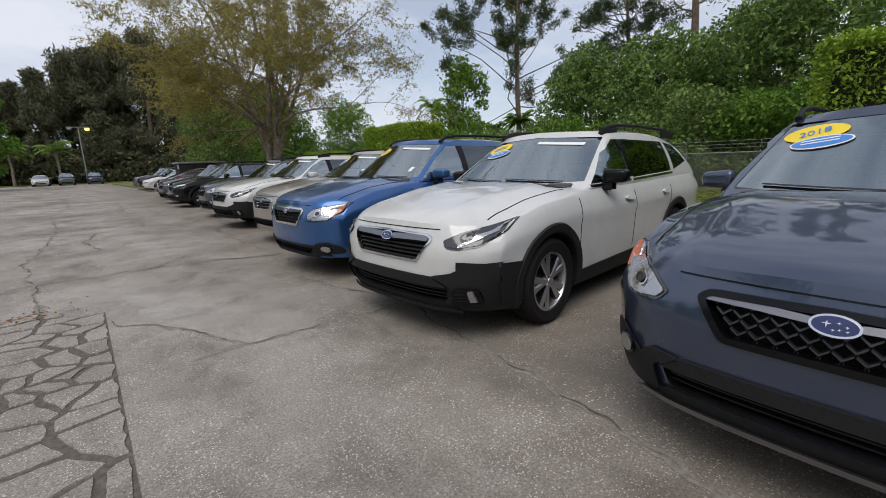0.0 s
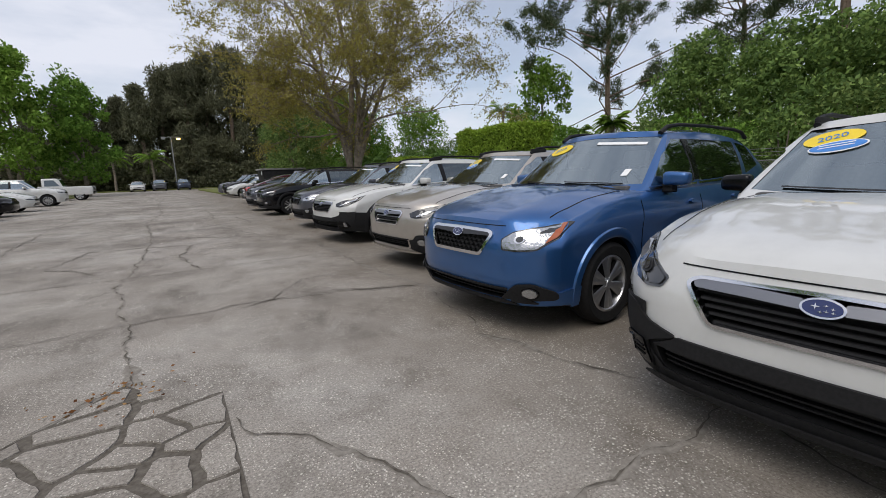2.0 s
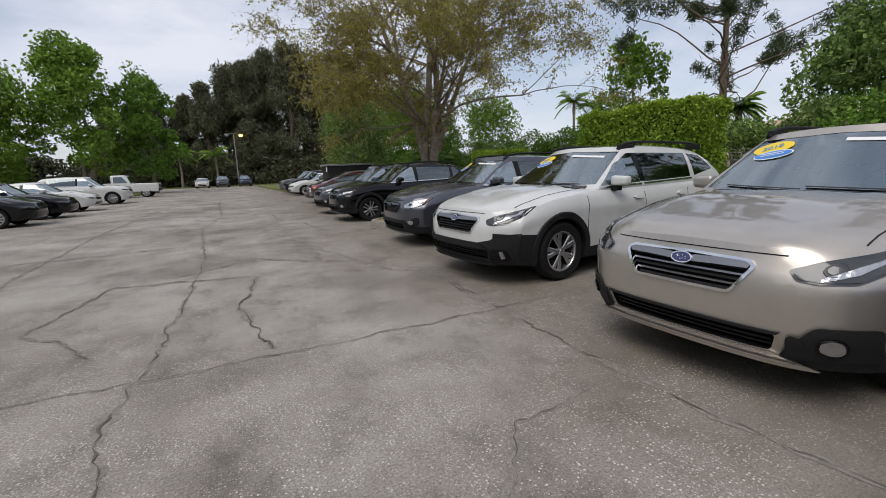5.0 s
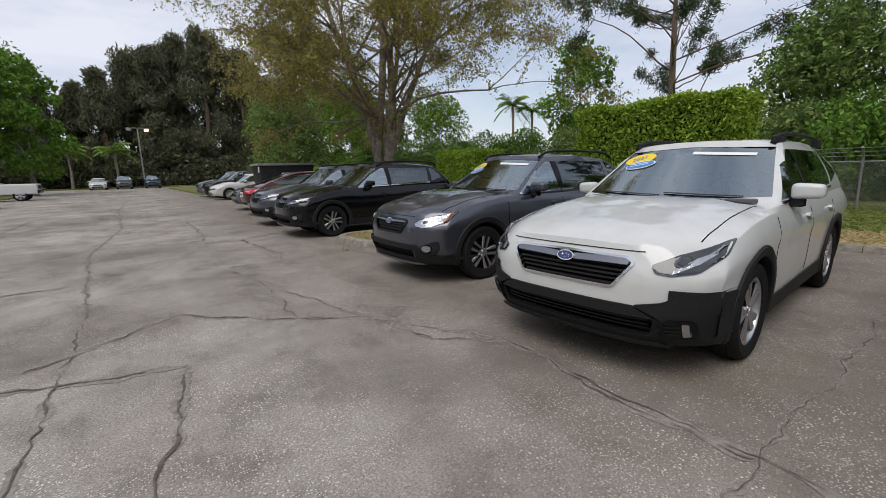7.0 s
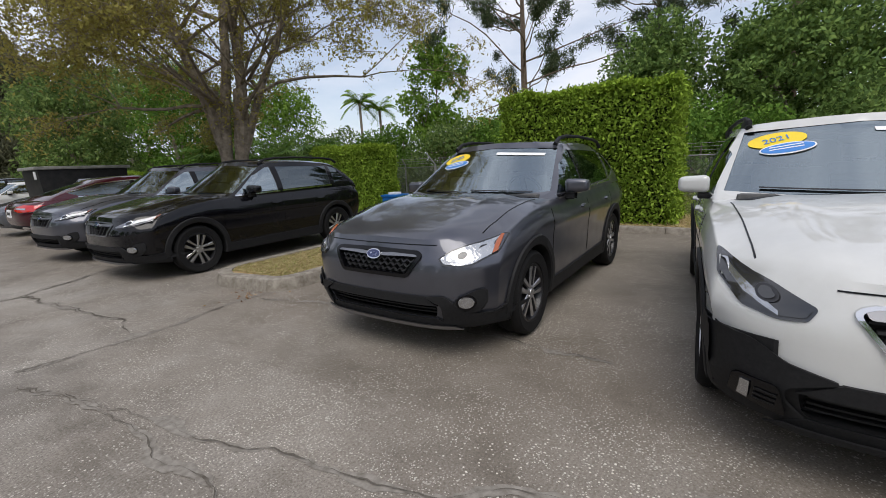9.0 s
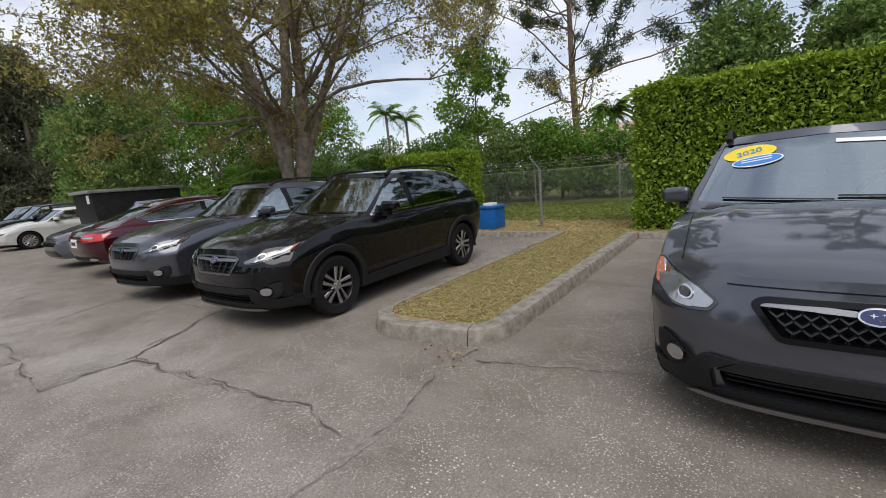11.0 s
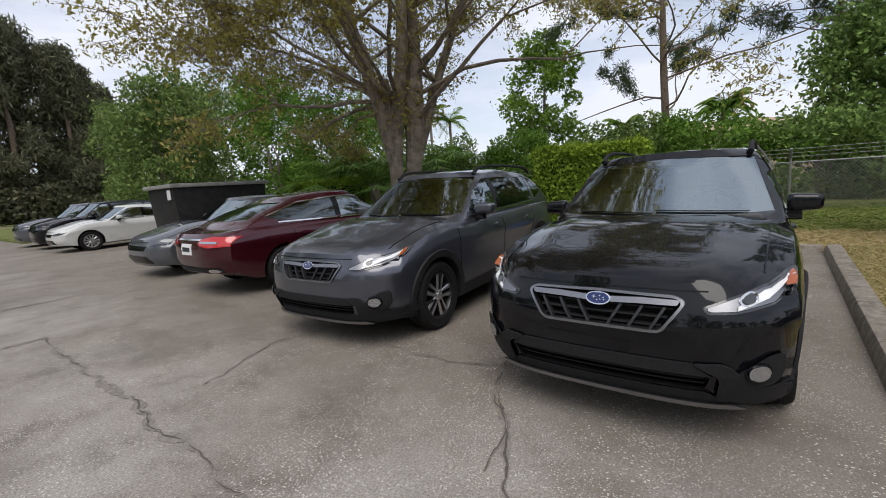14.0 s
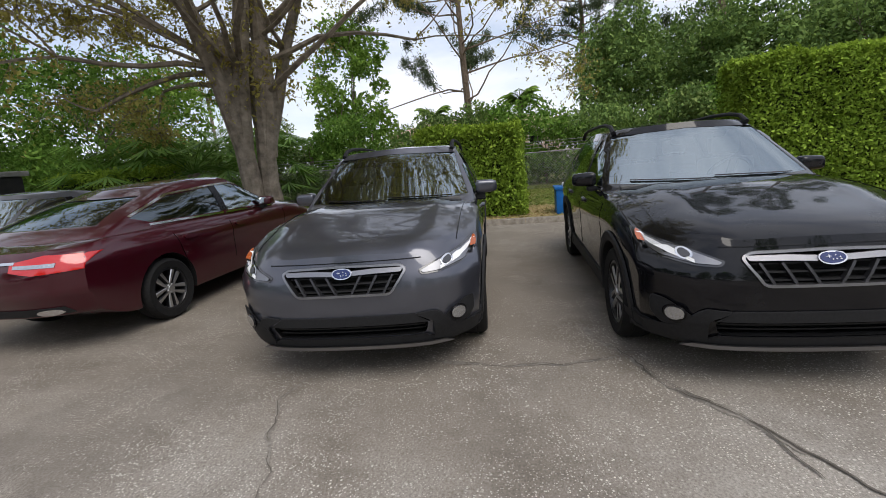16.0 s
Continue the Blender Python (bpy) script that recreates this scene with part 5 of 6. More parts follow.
def wood(name, paths, mat, parent, flare=None):
    bm = bmesh.new()
    for pts, rad in paths:
        tube(bm, pts, [max(0.008, r) for r in rad], 9 if rad[0] > 0.12 else 5 if rad[0] > 0.03 else 3)
    return part(name, bm, mat, parent)


def around(rng, tips, per, spread, drop=0.0):
    t = np.array([tuple(p) for p in tips])
    t = np.repeat(t, per, 0)
    o = rng.normal(size=t.shape) * spread
    o[:, 2] -= np.abs(rng.normal(size=len(t))) * drop
    return t + o


# the large bare-limbed tree behind the cars
rg = random.Random(12)
big_tree = tagged(new("tree"), "large many-stemmed tree with sparse olive-brown spring leaves", "tree")
BASE = Vector((8.95, 26.2, 0))
stems = [((-0.10, 0.08, 1), 6.6, 0.20), ((0.10, -0.10, 1), 6.8, 0.22), ((0.22, -0.2, 1), 6.2, 0.16), ((-0.02, 0.0, 1), 7.2, 0.2), ((-0.22, 0.2, 1), 6.0, 0.17), ((0.16, 0.16, 1), 6.0, 0.15)]
paths, tips = [], []
for j, stem in enumerate(stems):
    side = (Vector((-0.17, 0.14, 2.0)), Vector((0.17, -0.17, 1.8)))[1 if stem[0][0] > 0 else 0]
    stem_paths, stem_tips = limbs(rg, BASE + side, [stem], 4, 0.13, (2, 3), 0.62, 0.08)
    paths += stem_paths
    tips += stem_tips
main = [q for q in paths if q[1][0] > 0.14]
paths += [([BASE + Vector((x, y, 0)), BASE + Vector((x * 0.7, y * 0.7, 0.35)), BASE + Vector((x * 0.55, y * 0.55, 1.2)), BASE + Vector((x * 0.75, y * 0.75, 2.4)), BASE + Vector((x * 1.1, y * 1.1, 4.2))], [0.36, 0.25, 0.21, 0.19, 0.13]) for x, y in ((-0.26, 0.2), (0.24, -0.24))]
# long boughs that leave the stems at different heights and arch outwards
br = random.Random(5)
side_tips = []
for j in range(26):
    pts, rad = main[j % len(main)]
    start = pts[br.choice((1, 2, 2, 3, 3, 4))]
    a = br.uniform(0, math.tau)
    rise = br.uniform(0.25, 0.9)
    more_paths, more_tips = limbs(br, start, [((math.cos(a), math.sin(a), rise), br.uniform(2.4, 4.0), br.uniform(0.045, 0.075))], 3, 0.2, (2, 3), 0.68, 0.02)
    paths += more_paths
    side_tips += more_tips
for d, ln in (((0.85, -0.75, 0.55), 4.8), ((-0.65, 0.75, 0.4), 4.0), ((-0.85, 0.1, 0.45), 3.4), ((-0.3, 0.95, 0.45), 3.6), ((-0.8, 0.5, 0.1), 3.0), ((-0.5, -0.2, 0.15), 2.6), ((-0.2, 0.9, 0.05), 3.0), ((0.1, 0.5, 0.2), 2.6), ((-0.9, -0.5, 0.3), 3.2)):
    more_paths, more_tips = limbs(br, BASE + Vector((0, 0, 3.6)), [(d, ln, 0.075)], 3, 0.18, (2, 3), 0.7, -0.02)
    paths += more_paths
    side_tips += more_tips
wood("trunk", [q for q in paths if min(v[2] for v in q[0][1:]) > 2.2 or q[1][0] > 0.14], BARK, big_tree)


def twigs(rng, starts, per, length, leaves, droop):
    """Fine twigs from the branch ends and the leaves that sit along them."""
    o = np.repeat(np.array([tuple(p) for p in starts]), per, 0)
    k = len(o)
    d = rng.normal(size=(k, 3))
    d[:, 2] = d[:, 2] * 0.6 - droop
    d *= (length * rng.uniform(0.45, 1.2, k) / np.linalg.norm(d, axis=1))[:, None]
    f = rng.uniform(0.25, 1.05, (k, leaves, 1))
    pts = o[:, None] + d[:, None] * f - np.array((0, 0, 0.12)) * f * f + rng.normal(size=(k, leaves, 3)) * 0.045
    u = np.cross(d, rng.normal(size=(k, 3)))
    u *= 0.006 / np.linalg.norm(u, axis=1)[:, None]
    w = np.cross(d, u)
    w *= 0.006 / np.linalg.norm(w, axis=1)[:, None]
    v = np.stack([o + u, o - u * 0.5 + w, o - u * 0.5 - w, o + d], 1).reshape(-1, 3)
    me = bpy.data.meshes.new("twig")
    me.from_pydata(v.tolist(), [], [tuple(4 * i + c for c in q) for i in range(k) for q in ((0, 1, 3), (1, 2, 3), (2, 0, 3))])
    return me, pts.reshape(-1, 3)


lr = np.random.default_rng(3)
ends = [p for p in tips + side_tips if p[2] > 2.7]
# leafy shoots along the stems, and fewer leaves towards the ends of the boughs
ends += [a.lerp(b, f) for q, _ in main for a, b in zip(q[1:], q[2:]) for f in (0.2, 0.5, 0.8)]
ends += [Vector(p) + Vector((br.gauss(-0.5, 0.7), br.gauss(0.4, 0.7), br.gauss(0, 0.5))) for p in ends if p[2] < 6 and math.hypot(p[0] - BASE.x, p[1] - BASE.y) < 3]
ends = [p for p in ends if br.random() < min(1.0, max(0.62, 1.7 - math.hypot(p[0] - BASE.x, p[1] - BASE.y) / 5.0))]
stick, pts = twigs(lr, ends, 5, 0.75, 10, 0.3)
stick.materials.append(BARK)
tagged(part("twig", stick, None, big_tree), kind="stuff")
part("crown", leaf_mesh("crown", pts[pts[:, 2] > 2.0], 0.052, OLIVE, lr, 0.3, 0.45), None, big_tree, "sparse olive and brown leaves")


def leafy_tree(base, height, radius, count, mat, bark, seed, label, leaf=0.12, trunk_r=0.22, droop=0.2, lumps=16, lowest=0.25, name="tree", flatten=1.0):
    rr, nn = random.Random(seed), np.random.default_rng(seed)
    t = tagged(new(name), label, name.replace("_", " "))
    paths, tips = limbs(rr, (base[0], base[1], 0), [((rr.uniform(-0.1, 0.1), rr.uniform(-0.1, 0.1), 1), height * 0.5, trunk_r), ((rr.uniform(-0.3, 0.3), rr.uniform(-0.3, 0.3), 1), height * 0.42, trunk_r * 0.7)], 3, 0.18, (2, 3), 0.6, 0.1)
    wood("trunk", paths, bark, t)
    blobs = []
    for k in range(lumps):
        f = lowest + (1 - lowest) * (k + 0.5) / lumps
        w = math.sin(math.pi * min(1, 0.18 + 0.78 * (f - lowest) / (1 - lowest))) ** 0.7
        a = k * 2.4 + rr.uniform(-0.4, 0.4)
        d = radius * w * rr.uniform(0.35, 0.8)
        s = radius * rr.uniform(0.2, 0.42)
        blobs.append((base[0] + d * math.cos(a), base[1] + d * math.sin(a), height * (f * 0.9) + 0.2, s, s, s * 0.8 * flatten))
    p = blob_points(nn, blobs, count, 0.35)
    keep = np.array([noise.noise(Vector(q) * (2.2 / max(1.0, radius * 0.35))) + 0.5 * noise.noise(Vector(q) * 2.9) > -0.08 for q in p])
    p = p[keep]
    p = np.vstack([p, around(nn, tips, max(2, count // 12 // max(1, len(tips))), radius * 0.1)])
    part("crown", leaf_mesh("crown", p[p[:, 2] > 0.3], leaf, mat, nn, droop), None, t)
    return t


def needle_tree(base, height, seed):
    """A tall dark feathery conifer with a ragged pointed outline."""
    rr, nn = random.Random(seed), np.random.default_rng(seed)
    t = tagged(new("tree"), "tall dark feathery casuarina in a dense row", "tree", "dark trees at the far end")
    wood("trunk", [([(base[0], base[1], 0), (base[0] + rr.uniform(-0.5, 0.5), base[1], height * 0.5), (base[0], base[1], height * 0.72)], [0.45, 0.3, 0.05])], PINE_BARK, t)
    blobs = []
    for k in range(44):
        f = rr.uniform(0.0, 1)
        d = (1 - f) ** 0.6 * height * 0.2 * rr.uniform(0.3, 1)
        a = rr.uniform(0, math.tau)
        blobs.append((base[0] + d * math.cos(a), base[1] + d * math.sin(a), height * (0.06 + 0.92 * f), height * rr.uniform(0.03, 0.08) + 0.4, height * 0.06 + 0.4, height * rr.uniform(0.05, 0.12)))
    part("crown", leaf_mesh("crown", blob_points(nn, blobs, 16000, 0.0), 0.42, CASUARINA, nn, -1.0, 0.2), None, t)


for k, (x, y, h) in enumerate(((-10, 92, 14), (-6.5, 95, 16), (-3, 90, 16.5), (0.5, 94, 20), (4, 91, 21), (7.5, 95, 23.5), (10.5, 91, 23.5), (13.5, 94, 24), (16.5, 92, 22.5), (-14, 96, 14), (-18, 97, 14), (2, 99, 21), (22, 97, 18), (19, 94, 20), (6, 99, 22))):
    needle_tree((x, y), h, 40 + k)


def pine(base, height, seed, label, crown_from=0.45, reach=0.3, tufts=1.0):
    rr, nn = random.Random(seed), np.random.default_rng(seed)
    t = tagged(new("pine_tree"), label, "pine tree")
    lean = Vector((rr.uniform(-0.03, 0.03), rr.uniform(-0.03, 0.03), 1))
    trunk = [Vector((base[0], base[1], 0)) + lean * height * f + Vector((rr.gauss(0, 0.1), rr.gauss(0, 0.1), 0)) for f in (0, 0.2, 0.4, 0.6, 0.8, 1.0)]
    paths, tips = [(trunk, [height * 0.0145, height * 0.013, height * 0.0115, height * 0.009, height * 0.005, 0.02])], []
    for k in range(30):
        f = crown_from + (1 - crown_from) * (k + rr.random()) / 30
        i = min(4, int(f * 5))
        p = trunk[i].lerp(trunk[i + 1], f * 5 - i)
        a = rr.uniform(0, math.tau)
        ln = height * reach * (1.15 - f) * rr.uniform(0.6, 1.3) + 0.7
        sub, tp = limbs(rr, p, [((math.cos(a), math.sin(a), 0.25), ln, height * 0.0035)], 2, 0.3, (2, 3), 0.5, 0.12)
        paths += sub
        tips += tp
    wood("trunk", paths, PINE_BARK, t)
    ends = [q for q in tips if rr.random() < 0.75]
    p = around(nn, ends, int(95 * tufts), 0.2)
    part("crown", leaf_mesh("crown", p, 0.17, PINE_GREEN, nn, -0.3, 0.14), None, t, "needle tufts at the branch ends")


pine((27.5, 23.4), 16.5, 2, "open-crowned pine with flat needle tufts behind the fence", 0.25, 0.42, 1.3)
pine((26, 10), 17, 3, "tall slender pine with a bare lower trunk", 0.5, 0.25, 0.45)
pine((29, 4.5), 17, 4, "slender pine rising among the dark trees", 0.5, 0.25, 0.45)
pine((31, 16), 15, 8, "slim pine behind the fence", 0.5, 0.25, 0.45)

DENSE = "dense dark green tree behind the fence"
for k, (x, y, h, r, mat) in enumerate(((24.5, 15.0, 7.6, 3.6, DARK_GREEN), (23, 10.0, 7.4, 3.8, DARK_GREEN), (24, 5, 8.2, 4.0, DARK_GREEN), (20.5, -0.5, 10, 4.3, DARK_GREEN), (26, -6, 12, 5, DARK_GREEN), (20, -12, 10, 4.5, DARK_GREEN),
                                       (31, 9, 9.6, 4.6, DARK_GREEN), (33, -1, 12.5, 5, DARK_GREEN), (18, -21, 11, 5, DARK_GREEN))):
    leafy_tree((x, y), h, r, 34000, mat, BARK, 100 + k, DENSE, 0.105, 0.16, 0.2, 26, 0.08)
leafy_tree((28.7, 31), 11, 3.6, 14000, BRIGHT, BARK, 130, "fresh green tree standing alone behind the fence", 0.15, 0.16, 0.1, 18, 0.12)
leafy_tree((10.8, 46), 9, 4.0, 24000, SOFT_GREEN, BARK, 131, "soft grey-green tree behind the row", 0.115, 0.18, 0.4, 30, 0.1)
leafy_tree((12.5, 55), 9, 4.0, 24000, SOFT_GREEN, BARK, 132, "soft green spreading tree by the far kerb", 0.115, 0.18, 0.4, 30, 0.1)
leafy_tree((14.5, 41), 8.5, 3.8, 20000, OAK_GREEN, BARK, 133, "leafy green tree beyond the large tree", 0.11, 0.18, 0.2, 28, 0.1)
leafy_tree((17, 52), 11, 4.5, 15000, SOFT_GREEN, BARK, 134, "tall soft green tree behind other trees", 0.13, 0.2, 0.3, 20, 0.08)
leafy_tree((20, 38), 7.5, 3.4, 14000, BRIGHT, BARK, 135, "bright green round-headed tree", 0.11, 0.16, 0.1, 18, 0.08)
leafy_tree((13, 34), 6, 2.4, 12000, OAK_GREEN, BARK, 136, "green shrubby tree next to a thick trunk", 0.08, 0.1, 0.2, 16, 0.05)
leafy_tree((22, 70), 14, 5, 14000, DARK_GREEN, BARK, 137, "dark green tree among the casuarinas", 0.16, 0.2, 0.2, 20, 0.05)
leafy_tree((-12.6, 60), 15.2, 5.2, 22000, BRIGHT, BARK, 140, "large bright green oak across the lane", 0.19, 0.3, 0.1, 26, 0.2)
leafy_tree((-19.5, 59), 12.5, 5.0, 20000, BRIGHT, BARK, 141, "large leafy green oak across the lane", 0.19, 0.3, 0.1, 26, 0.2)
leafy_tree((-7.6, 63), 12.8, 3.8, 14000, OAK_GREEN, BARK, 142, "medium green oak beyond the parked cars", 0.19, 0.25, 0.1, 20, 0.15)
leafy_tree((-30, 58), 14, 6, 16000, BRIGHT, BARK, 143, "green oak at the edge of the car park", 0.2, 0.3, 0.1, 24, 0.15)
# added trees, mostly out of view, that block low sky from the car sides
for k, (x, y, h, r) in enumerate(((-38, 62, 15, 7), (-46, 40, 14, 7), (-30, 20, 12, 6), (-32, -2, 13, 6), (-26, -24, 13, 6), (-8, -40, 13, 6), (8, -34, 12, 6), (-30, 80, 16, 6), (-27, 9, 14, 6), (-31, 31, 14, 7), (-28, -13, 14, 6), (-18, -33, 13, 6), (-36, 52, 15, 7))):
    leafy_tree((x, y), h, r, 9000, OAK_GREEN, BARK, 150 + k, "leafy green tree added to close the edge of the car park, mostly unseen", 0.25, 0.3, 0.1, 24, 0.05)

# thicket behind the fence, one bush beside the other
rb = random.Random(9)
y = -24.0
k = 0
while y < 46:
    h = rb.uniform(2.8, 4.4)
    x = rb.uniform(17.6, 19.5)
    nn = np.random.default_rng(300 + k)
    bush = tagged(new("bush"), "tangled green bush in the thicket behind the fence", "bush", "thicket behind the fence")
    blobs = [(x + rb.uniform(-1.2, 1.2), y + rb.uniform(-1.6, 1.6), rb.uniform(0.4, h - 0.5), rb.uniform(0.6, 1.1), rb.uniform(0.7, 1.2), rb.uniform(0.5, 0.9)) for _ in range(12)]
    wood("stem", [([(x, y, 0), (x + rb.uniform(-0.5, 0.5), y + rb.uniform(-0.5, 0.5), h * 0.7)], [0.05, 0.02]) for _ in range(4)], BARK, bush)
    part("foliage", leaf_mesh("foliage", blob_points(nn, blobs, 6500, 0.3), 0.085, (DARK_GREEN, OAK_GREEN, OAK_GREEN, SOFT_GREEN)[k % 4], nn, 0.2), None, bush)
    y += rb.uniform(1.7, 2.4)
    k += 1


for k, x in enumerate(range(-30, 34, 4)):
    nn = np.random.default_rng(500 + k)
    bush = tagged(new("bush"), "dark undergrowth beneath the casuarina row", "bush", "undergrowth at the far end")
    part("foliage", leaf_mesh("foliage", blob_points(nn, [(x + rb.uniform(-2, 2), 88.5 + rb.uniform(-1, 2), rb.uniform(0.6, 4.5), 2.2, 1.4, 1.3) for _ in range(9)], 3600, 0.2), 0.3, CASUARINA, nn, 0.1), None, bush)


def hedge(x0, x1, y0, y1, h, count, seed, label):
    """A clipped block of leaves round a solid box coloured near-black as inner shade, with lighter new growth on top.
    """
    nn = np.random.default_rng(seed)
    t = tagged(new("hedge"), label, "hedge", "clipped hedges behind the cars")
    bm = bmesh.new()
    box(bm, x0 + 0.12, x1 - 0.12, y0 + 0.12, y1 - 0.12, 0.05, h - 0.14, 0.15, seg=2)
    part("shade_core", bm, rough_stuff("hedge_inner_shade", (0.012, 0.018, 0.006), (0.03, 0.04, 0.012), 12), t)
    side, top = [], []
    a = nn.random(count)
    zz = 0.1 + (h - 0.12) * nn.random(count)
    per = 2 * (x1 - x0 + y1 - y0)
    s = a * per
    lx, ly = x1 - x0, y1 - y0
    px = np.where(s < lx, x0 + s, np.where(s < lx + ly, x1, np.where(s < 2 * lx + ly, x1 - (s - lx - ly), x0)))
    py = np.where(s < lx, y0, np.where(s < lx + ly, y0 + (s - lx), np.where(s < 2 * lx + ly, y1, y1 - (s - 2 * lx - ly))))
    p = np.column_stack([px, py, zz])
    p += nn.normal(size=p.shape) * 0.05
    bulge = np.array([noise.noise(Vector(q) * 1.6) for q in p])[:, None]
    cen = np.array([(x0 + x1) / 2, (y0 + y1) / 2, h / 2])
    p += (p - cen) / np.linalg.norm(p - cen, axis=1)[:, None] * bulge * 0.16
    part("foliage", leaf_mesh("foliage", p, 0.04, HEDGE_GREEN, nn, 0.1), None, t)
    k = count // 2
    q = np.column_stack([nn.uniform(x0 - 0.04, x1 + 0.04, k), nn.uniform(y0 - 0.04, y1 + 0.04, k), h + nn.normal(size=k) * 0.05])
    q[:, 2] += np.array([noise.noise(Vector((u[0] * 1.5, u[1] * 1.5, 0))) for u in q]) * 0.12
    part("new_growth", leaf_mesh("new_growth", q, 0.042, HEDGE_TOP, nn, -0.4), None, t, "lighter yellow-green new shoots")


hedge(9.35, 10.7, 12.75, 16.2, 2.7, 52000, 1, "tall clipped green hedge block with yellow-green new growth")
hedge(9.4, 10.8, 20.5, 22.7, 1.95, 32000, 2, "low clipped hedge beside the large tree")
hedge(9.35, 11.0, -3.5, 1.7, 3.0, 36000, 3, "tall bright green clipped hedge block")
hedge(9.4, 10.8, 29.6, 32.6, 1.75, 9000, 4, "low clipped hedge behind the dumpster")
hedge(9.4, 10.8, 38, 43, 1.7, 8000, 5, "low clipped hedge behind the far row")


# ---- palms ----
def palm(base, height, fronds, length, seed, label, fan=False):
    rr = random.Random(seed)
    t = tagged(new("palm"), label, "palm")
    if height > 0.6:
        wood("trunk", [([(base[0], base[1], 0), (base[0] + 0.1, base[1], height * 0.5), (base[0], base[1], height)], [0.2, 0.15, 0.16])], BARK, t)
    for k in range(fronds):
        a = k * 2.4
        up = rr.uniform(-0.2, 1.3)
        bm = bmesh.new()
        d = Vector((math.cos(a), math.sin(a), 0))
        prev = None
        spine = []
        for i in range(9):
            f = i / 8
            spine.append(Vector((base[0], base[1], height)) + d * length * f * (1 - 0.15 * up) + Vector((0, 0, length * (up * f - 0.75 * f * f))))
        w = d.cross(Vector((0, 0, 1)))
        if fan:
            hub = spine[5]
            for j in range(-7, 8):
                ang = j * 0.2
                tip = hub + (d * math.cos(ang) + w * math.sin(ang)) * length * 0.5 + Vector((0, 0, -length * 0.12 - 0.02 * abs(j)))
                s = (d * -math.sin(ang) + w * math.cos(ang)) * 0.035
                mid = hub.lerp(tip, 0.5)
                bm.faces.new([bm.verts.new(q) for q in (hub, mid + s, tip, mid - s)])
            tube(bm, spine[:6], 0.012, 4)
        else:
            tube(bm, spine, 0.02, 4)
            for i in range(1, 9):
                for sgn in (-1, 1):
                    for sub in (0, 0.25, 0.5, 0.75):
                        p = spine[i - 1].lerp(spine[i], sub)
                        tip = p + w * sgn * length * 0.28 * math.sin(math.pi * (i + sub) / 9.5) + d * length * 0.12 - Vector((0, 0, length * 0.1))
                        bm.faces.new([bm.verts.new(q) for q in (p, p.lerp(tip, 0.5) + d * 0.05, tip, p.lerp(tip, 0.5) - d * 0.05)])
        part("frond", bm, BRIGHT if not fan else OAK_GREEN, t, smooth=False)


palm((41, 51), 9.6, 18, 2.4, 1, "distant palm against the sky")
palm((43.5, 50), 8.8, 18, 2.4, 2, "distant palm against the sky")
palm((24, 20.3), 4.0, 28, 1.25, 3, "feathery palm behind the fence")
palm((27, 25.5), 3.9, 26, 1.25, 4, "feathery palm beside the pine")
palm((-2.0, 84), 5.0, 16, 2.6, 5, "ragged cabbage palm by the far cars")
palm((-7.0, 85), 5.0, 16, 2.6, 6, "ragged cabbage palm by the far cars")
for k, (x, y, h) in enumerate(((10.6, 29.2, 0.9), (11.8, 31.0, 1.2), (9.8, 30.6, 0.7), (13, 28.6, 1.0), (15.5, 30, 1.5), (12, 33, 1.2))):
    palm((x, y), h + 0.7, 22, 2.0, 20 + k, "fan-leaved palmetto clump under the large tree", True)

# ---- fence ----
GALV = rough_stuff("galvanised_steel", (0.22, 0.22, 0.215), (0.34, 0.34, 0.33), 14, 0.5, 0.1, 0.001, 0.6)
FX = 15.6
fence = tagged(new("fence"), "chain-link fence with three strands of wire along the verge", "fence")
for i in range(22):
    yy = -24 + i * 3.0
    bm = bmesh.new()
    tube(bm, [(FX, yy, 0), (FX, yy, 1.45), (FX - 0.22, yy, 1.72)], 0.03, 8)
    part("post", bm, GALV, fence)
for z in (1.35,):
    bm = bmesh.new()
    tube(bm, [(FX, -24, z), (FX, 39, z)], 0.02, 6)
    part("top_rail", bm, GALV, fence)
for z, dx in ((1.5, 0.06), (1.6, 0.13), (1.7, 0.2)):
    bm = bmesh.new()
    tube(bm, [(FX - dx, -24, z), (FX - dx, 39, z)], 0.006, 4)
    part("strand", bm, GALV, fence)
verts, faces = [], []
for i in range(0, 700):
    for sgn in (-1, 1):
        ya = -24 + i * 0.09
        yb = ya + sgn * 1.25
        if not -24 <= yb <= 39:
            continue
        k = len(verts)
        verts += [(FX - 0.004, ya, 0.1), (FX - 0.004, ya + 0.012, 0.1), (FX - 0.004, yb + 0.012, 1.35), (FX - 0.004, yb, 1.35), (FX + 0.008, ya + 0.006, 0.1), (FX + 0.008, yb + 0.006, 1.35)]
        faces += [(k, k + 1, k + 2, k + 3), (k + 1, k + 4, k + 5, k + 2), (k + 4, k, k + 3, k + 5)]
me = bpy.data.meshes.new("mesh_wire")
me.from_pydata(verts, [], faces)
me.materials.append(GALV)
tagged(part("mesh_wire", me, None, fence), kind="stuff")
lone = tagged(new("fence_post"), "galvanised fence post with a slanted wire arm", "post")
bm = bmesh.new()
tube(bm, [(9.8, 18.36, 0), (9.8, 18.36, 1.42)], 0.036, 10)
part("post", bm, GALV, lone)
bm = bmesh.new()
tube(bm, [(9.8, 18.36, 1.42), (9.68, 18.55, 1.72)], 0.016, 6)
part("arm", bm, GALV, lone)

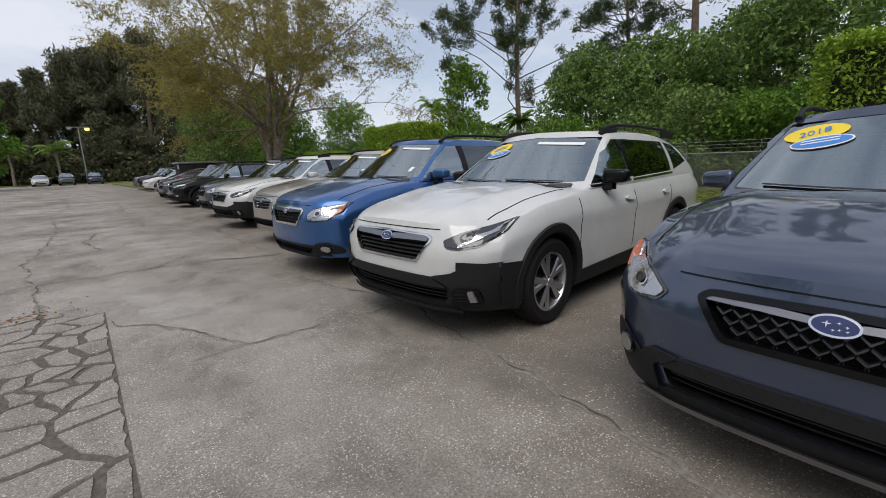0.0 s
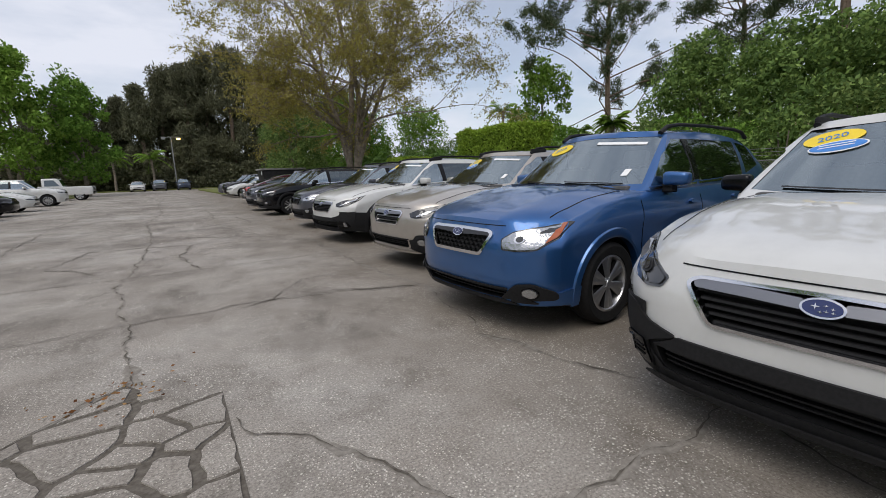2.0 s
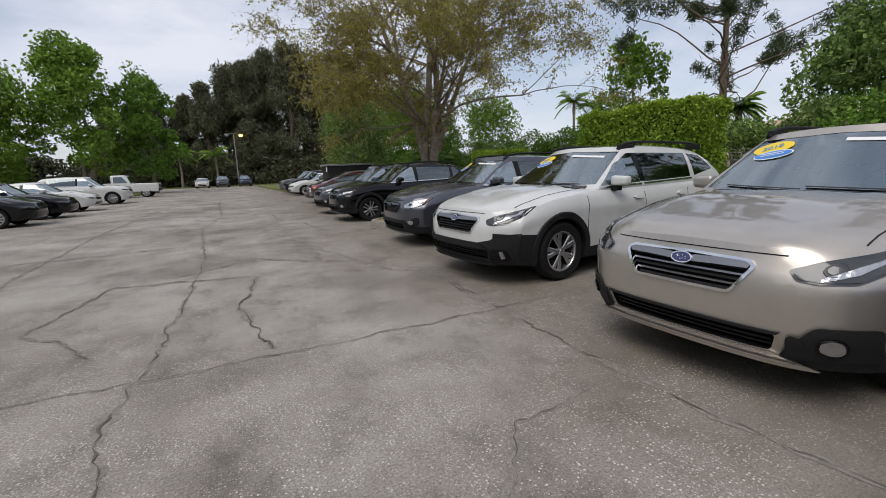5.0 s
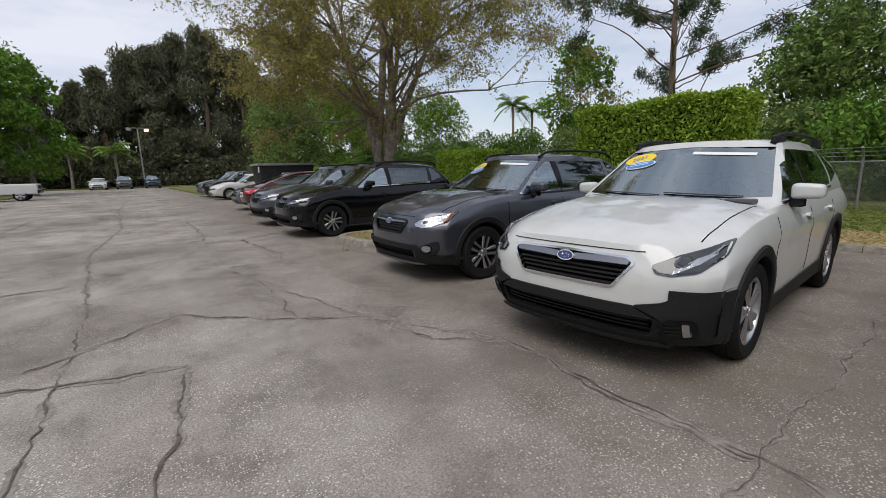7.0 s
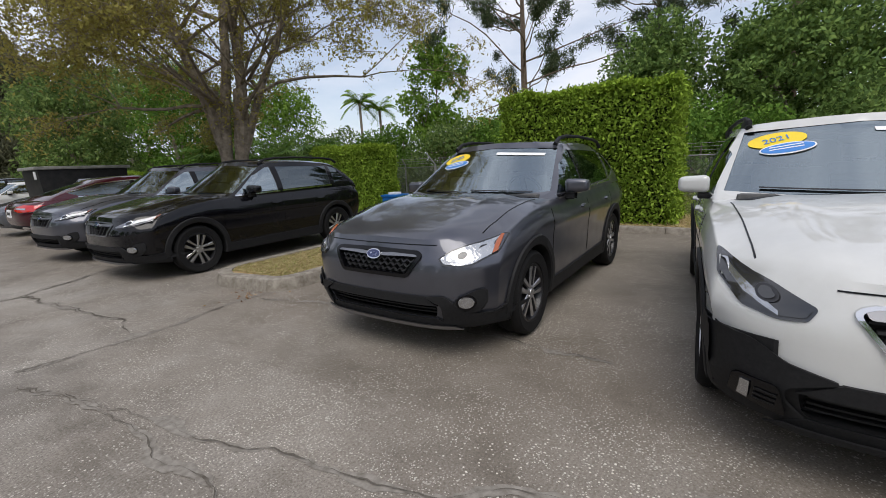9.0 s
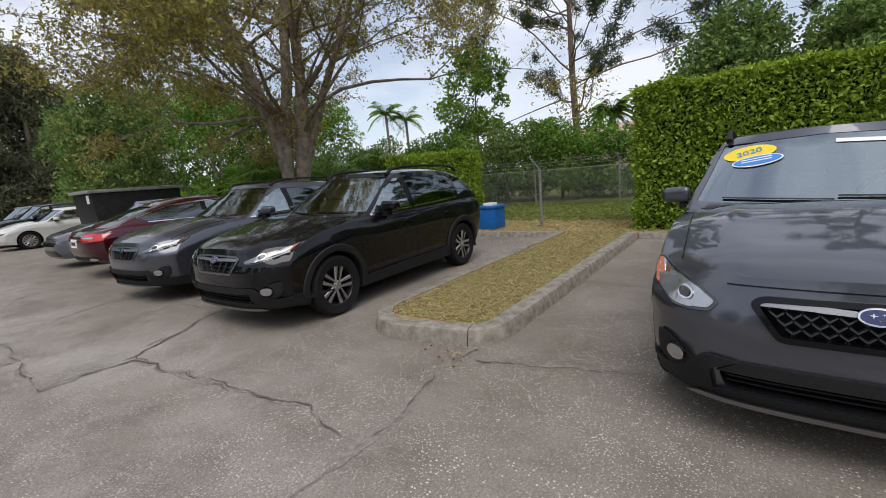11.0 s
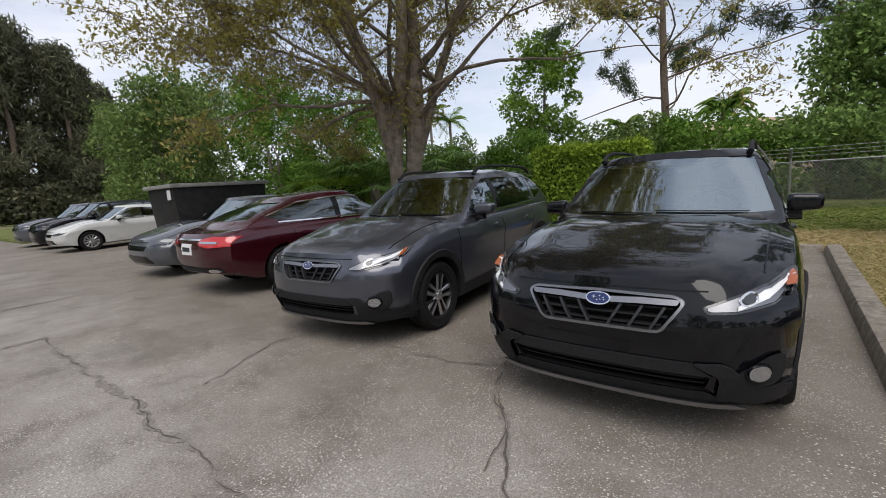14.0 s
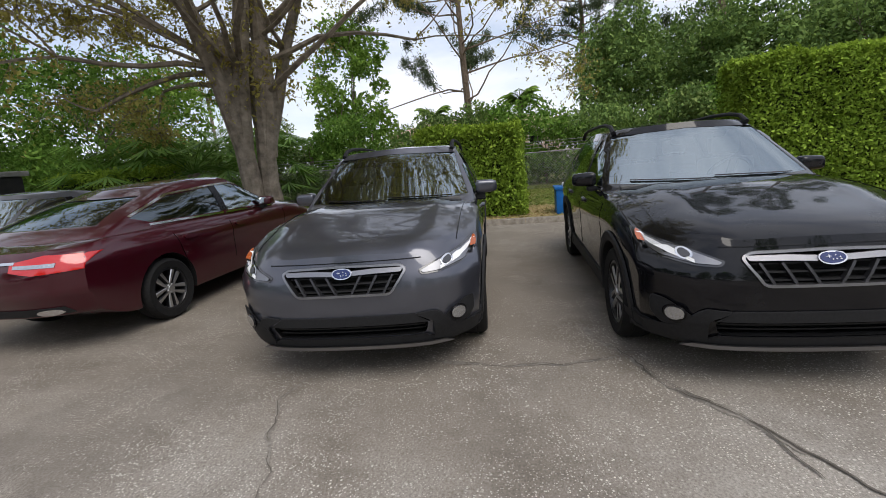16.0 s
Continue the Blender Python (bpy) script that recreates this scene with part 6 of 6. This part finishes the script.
# ---- bin, dumpster, lamps, building ----
bin_ob = tagged(new("storage_bin"), "blue plastic bin with papers on top behind the black crossover", "bin")
BLUE_PLASTIC = rough_stuff("blue_plastic", (0.01, 0.10, 0.33), (0.015, 0.13, 0.4), 8, 0.45)
bm = bmesh.new()
box(bm, 9.25, 9.75, 19.28, 19.80, 0.1, 0.62, 0.03)
part("tub", bm, BLUE_PLASTIC, bin_ob)
bm = bmesh.new()
box(bm, 9.22, 9.78, 19.25, 19.83, 0.60, 0.66, 0.02)
part("lid", bm, BLUE_PLASTIC, bin_ob)
bm = bmesh.new()
box(bm, 9.35, 9.6, 19.4, 19.65, 0.66, 0.72, 0.01)
part("papers", bm, STICKER_WHITE, bin_ob)

dump = tagged(new("dumpster"), "black steel dumpster with a pale rim behind the parked sedans", "dumpster")
bm = bmesh.new()
box(bm, 4.7, 7.2, 30.2, 31.9, 0.12, 1.8, 0.04)
for v in bm.verts:
    if v.co.z < 0.6:
        v.co.x = 5.95 + (v.co.x - 5.95) * 0.9
part("tub", bm, rough_stuff("dumpster_steel", (0.012, 0.012, 0.013), (0.03, 0.028, 0.027), 5, 0.45, 0.3, 0.004), dump)
bm = bmesh.new()
box(bm, 4.62, 7.28, 30.12, 31.98, 1.8, 1.9, 0.02)
part("rim", bm, rough_stuff("worn_grey_lid", (0.2, 0.2, 0.19), (0.32, 0.31, 0.29), 6, 0.7), dump)
for x in (4.9, 6.9):
    for yy in (30.4, 31.7):
        bm = bmesh.new()
        box(bm, x - 0.08, x + 0.08, yy - 0.05, yy + 0.05, 0, 0.14, 0.02)
        part("foot", bm, GLOSS_BLACK, dump)
bm = bmesh.new()
box(bm, 4.68, 4.7, 30.35, 30.55, 1.5, 1.75, 0.004)
part("notice", bm, STICKER_WHITE, dump)

glow = bpy.data.materials.new("lamp_glow")
glow.use_nodes = True
gb = glow.node_tree.nodes["Principled BSDF"]
gb.inputs["Base Color"].default_value = (0.8, 0.6, 0.2, 1)
gb.inputs["Emission Color"].default_value = (1.0, 0.6, 0.1, 1)
gb.inputs["Emission Strength"].default_value = 9.0
for x, y, lit in ((1.0, 83, True), (-16, 44, False)):
    lamp = tagged(new("street_lamp"), "tall twin-headed street lamp, one head lit amber" if lit else "slim grey lamp pole across the lane", "street lamp")
    bm = bmesh.new()
    tube(bm, [(x, y, 0), (x, y, 8.0)], [0.11, 0.07], 10)
    part("pole", bm, GALV, lamp)
    bm = bmesh.new()
    tube(bm, [(x - 1.1, y, 8.0), (x - 0.5, y, 8.12), (x + 0.5, y, 8.12), (x + 1.0, y, 8.0)], 0.045, 6)
    part("arm", bm, GALV, lamp)
    for dx in (-1.3, 0.7):
        bm = bmesh.new()
        box(bm, x + dx, x + dx + 0.6, y - 0.22, y + 0.22, 7.95, 8.15, 0.06)
        head = part("head", bm, GALV, lamp)
        bm = bmesh.new()
        box(bm, x + dx + 0.05, x + dx + 0.55, y - 0.26, y + 0.18, 7.72, 7.955, 0.08)
        part("lens", bm, glow if lit and dx > 0 else GALV, head)

STUCCO = rough_stuff("cream_stucco", (0.5, 0.40, 0.28), (0.58, 0.47, 0.34), 3, 0.9)
TILE = rough_stuff("clay_roof", (0.42, 0.30, 0.22), (0.5, 0.37, 0.27), 5, 0.9)
house = tagged(new("building"), "cream stucco building with a clay roof glimpsed between trees", "building")
bm = bmesh.new()
box(bm, 46, 58, 16, 34, 0, 4.1, 0.05)
part("wall", bm, STUCCO, house)
bm = bmesh.new()
box(bm, 45.4, 58.6, 15.4, 34.6, 4.1, 5.6, 0.0)
for v in bm.verts:
    if v.co.z > 5:
        v.co.x = 52 + (v.co.x - 52) * 0.1
        v.co.y = 25 + (v.co.y - 25) * 0.5
part("roof", bm, TILE, house, smooth=False)
for k in range(5):
    bm = bmesh.new()
    box(bm, 45.95, 46.02, 18 + k * 3.2, 19.4 + k * 3.2, 2.0, 3.6, 0.02)
    w = part("window", bm, STICKER_WHITE, house)
    bm = bmesh.new()
    box(bm, 45.93, 45.96, 18.1 + k * 3.2, 19.3 + k * 3.2, 2.1, 3.5, 0.005)
    part("pane", bm, GLOSS_BLACK, w)
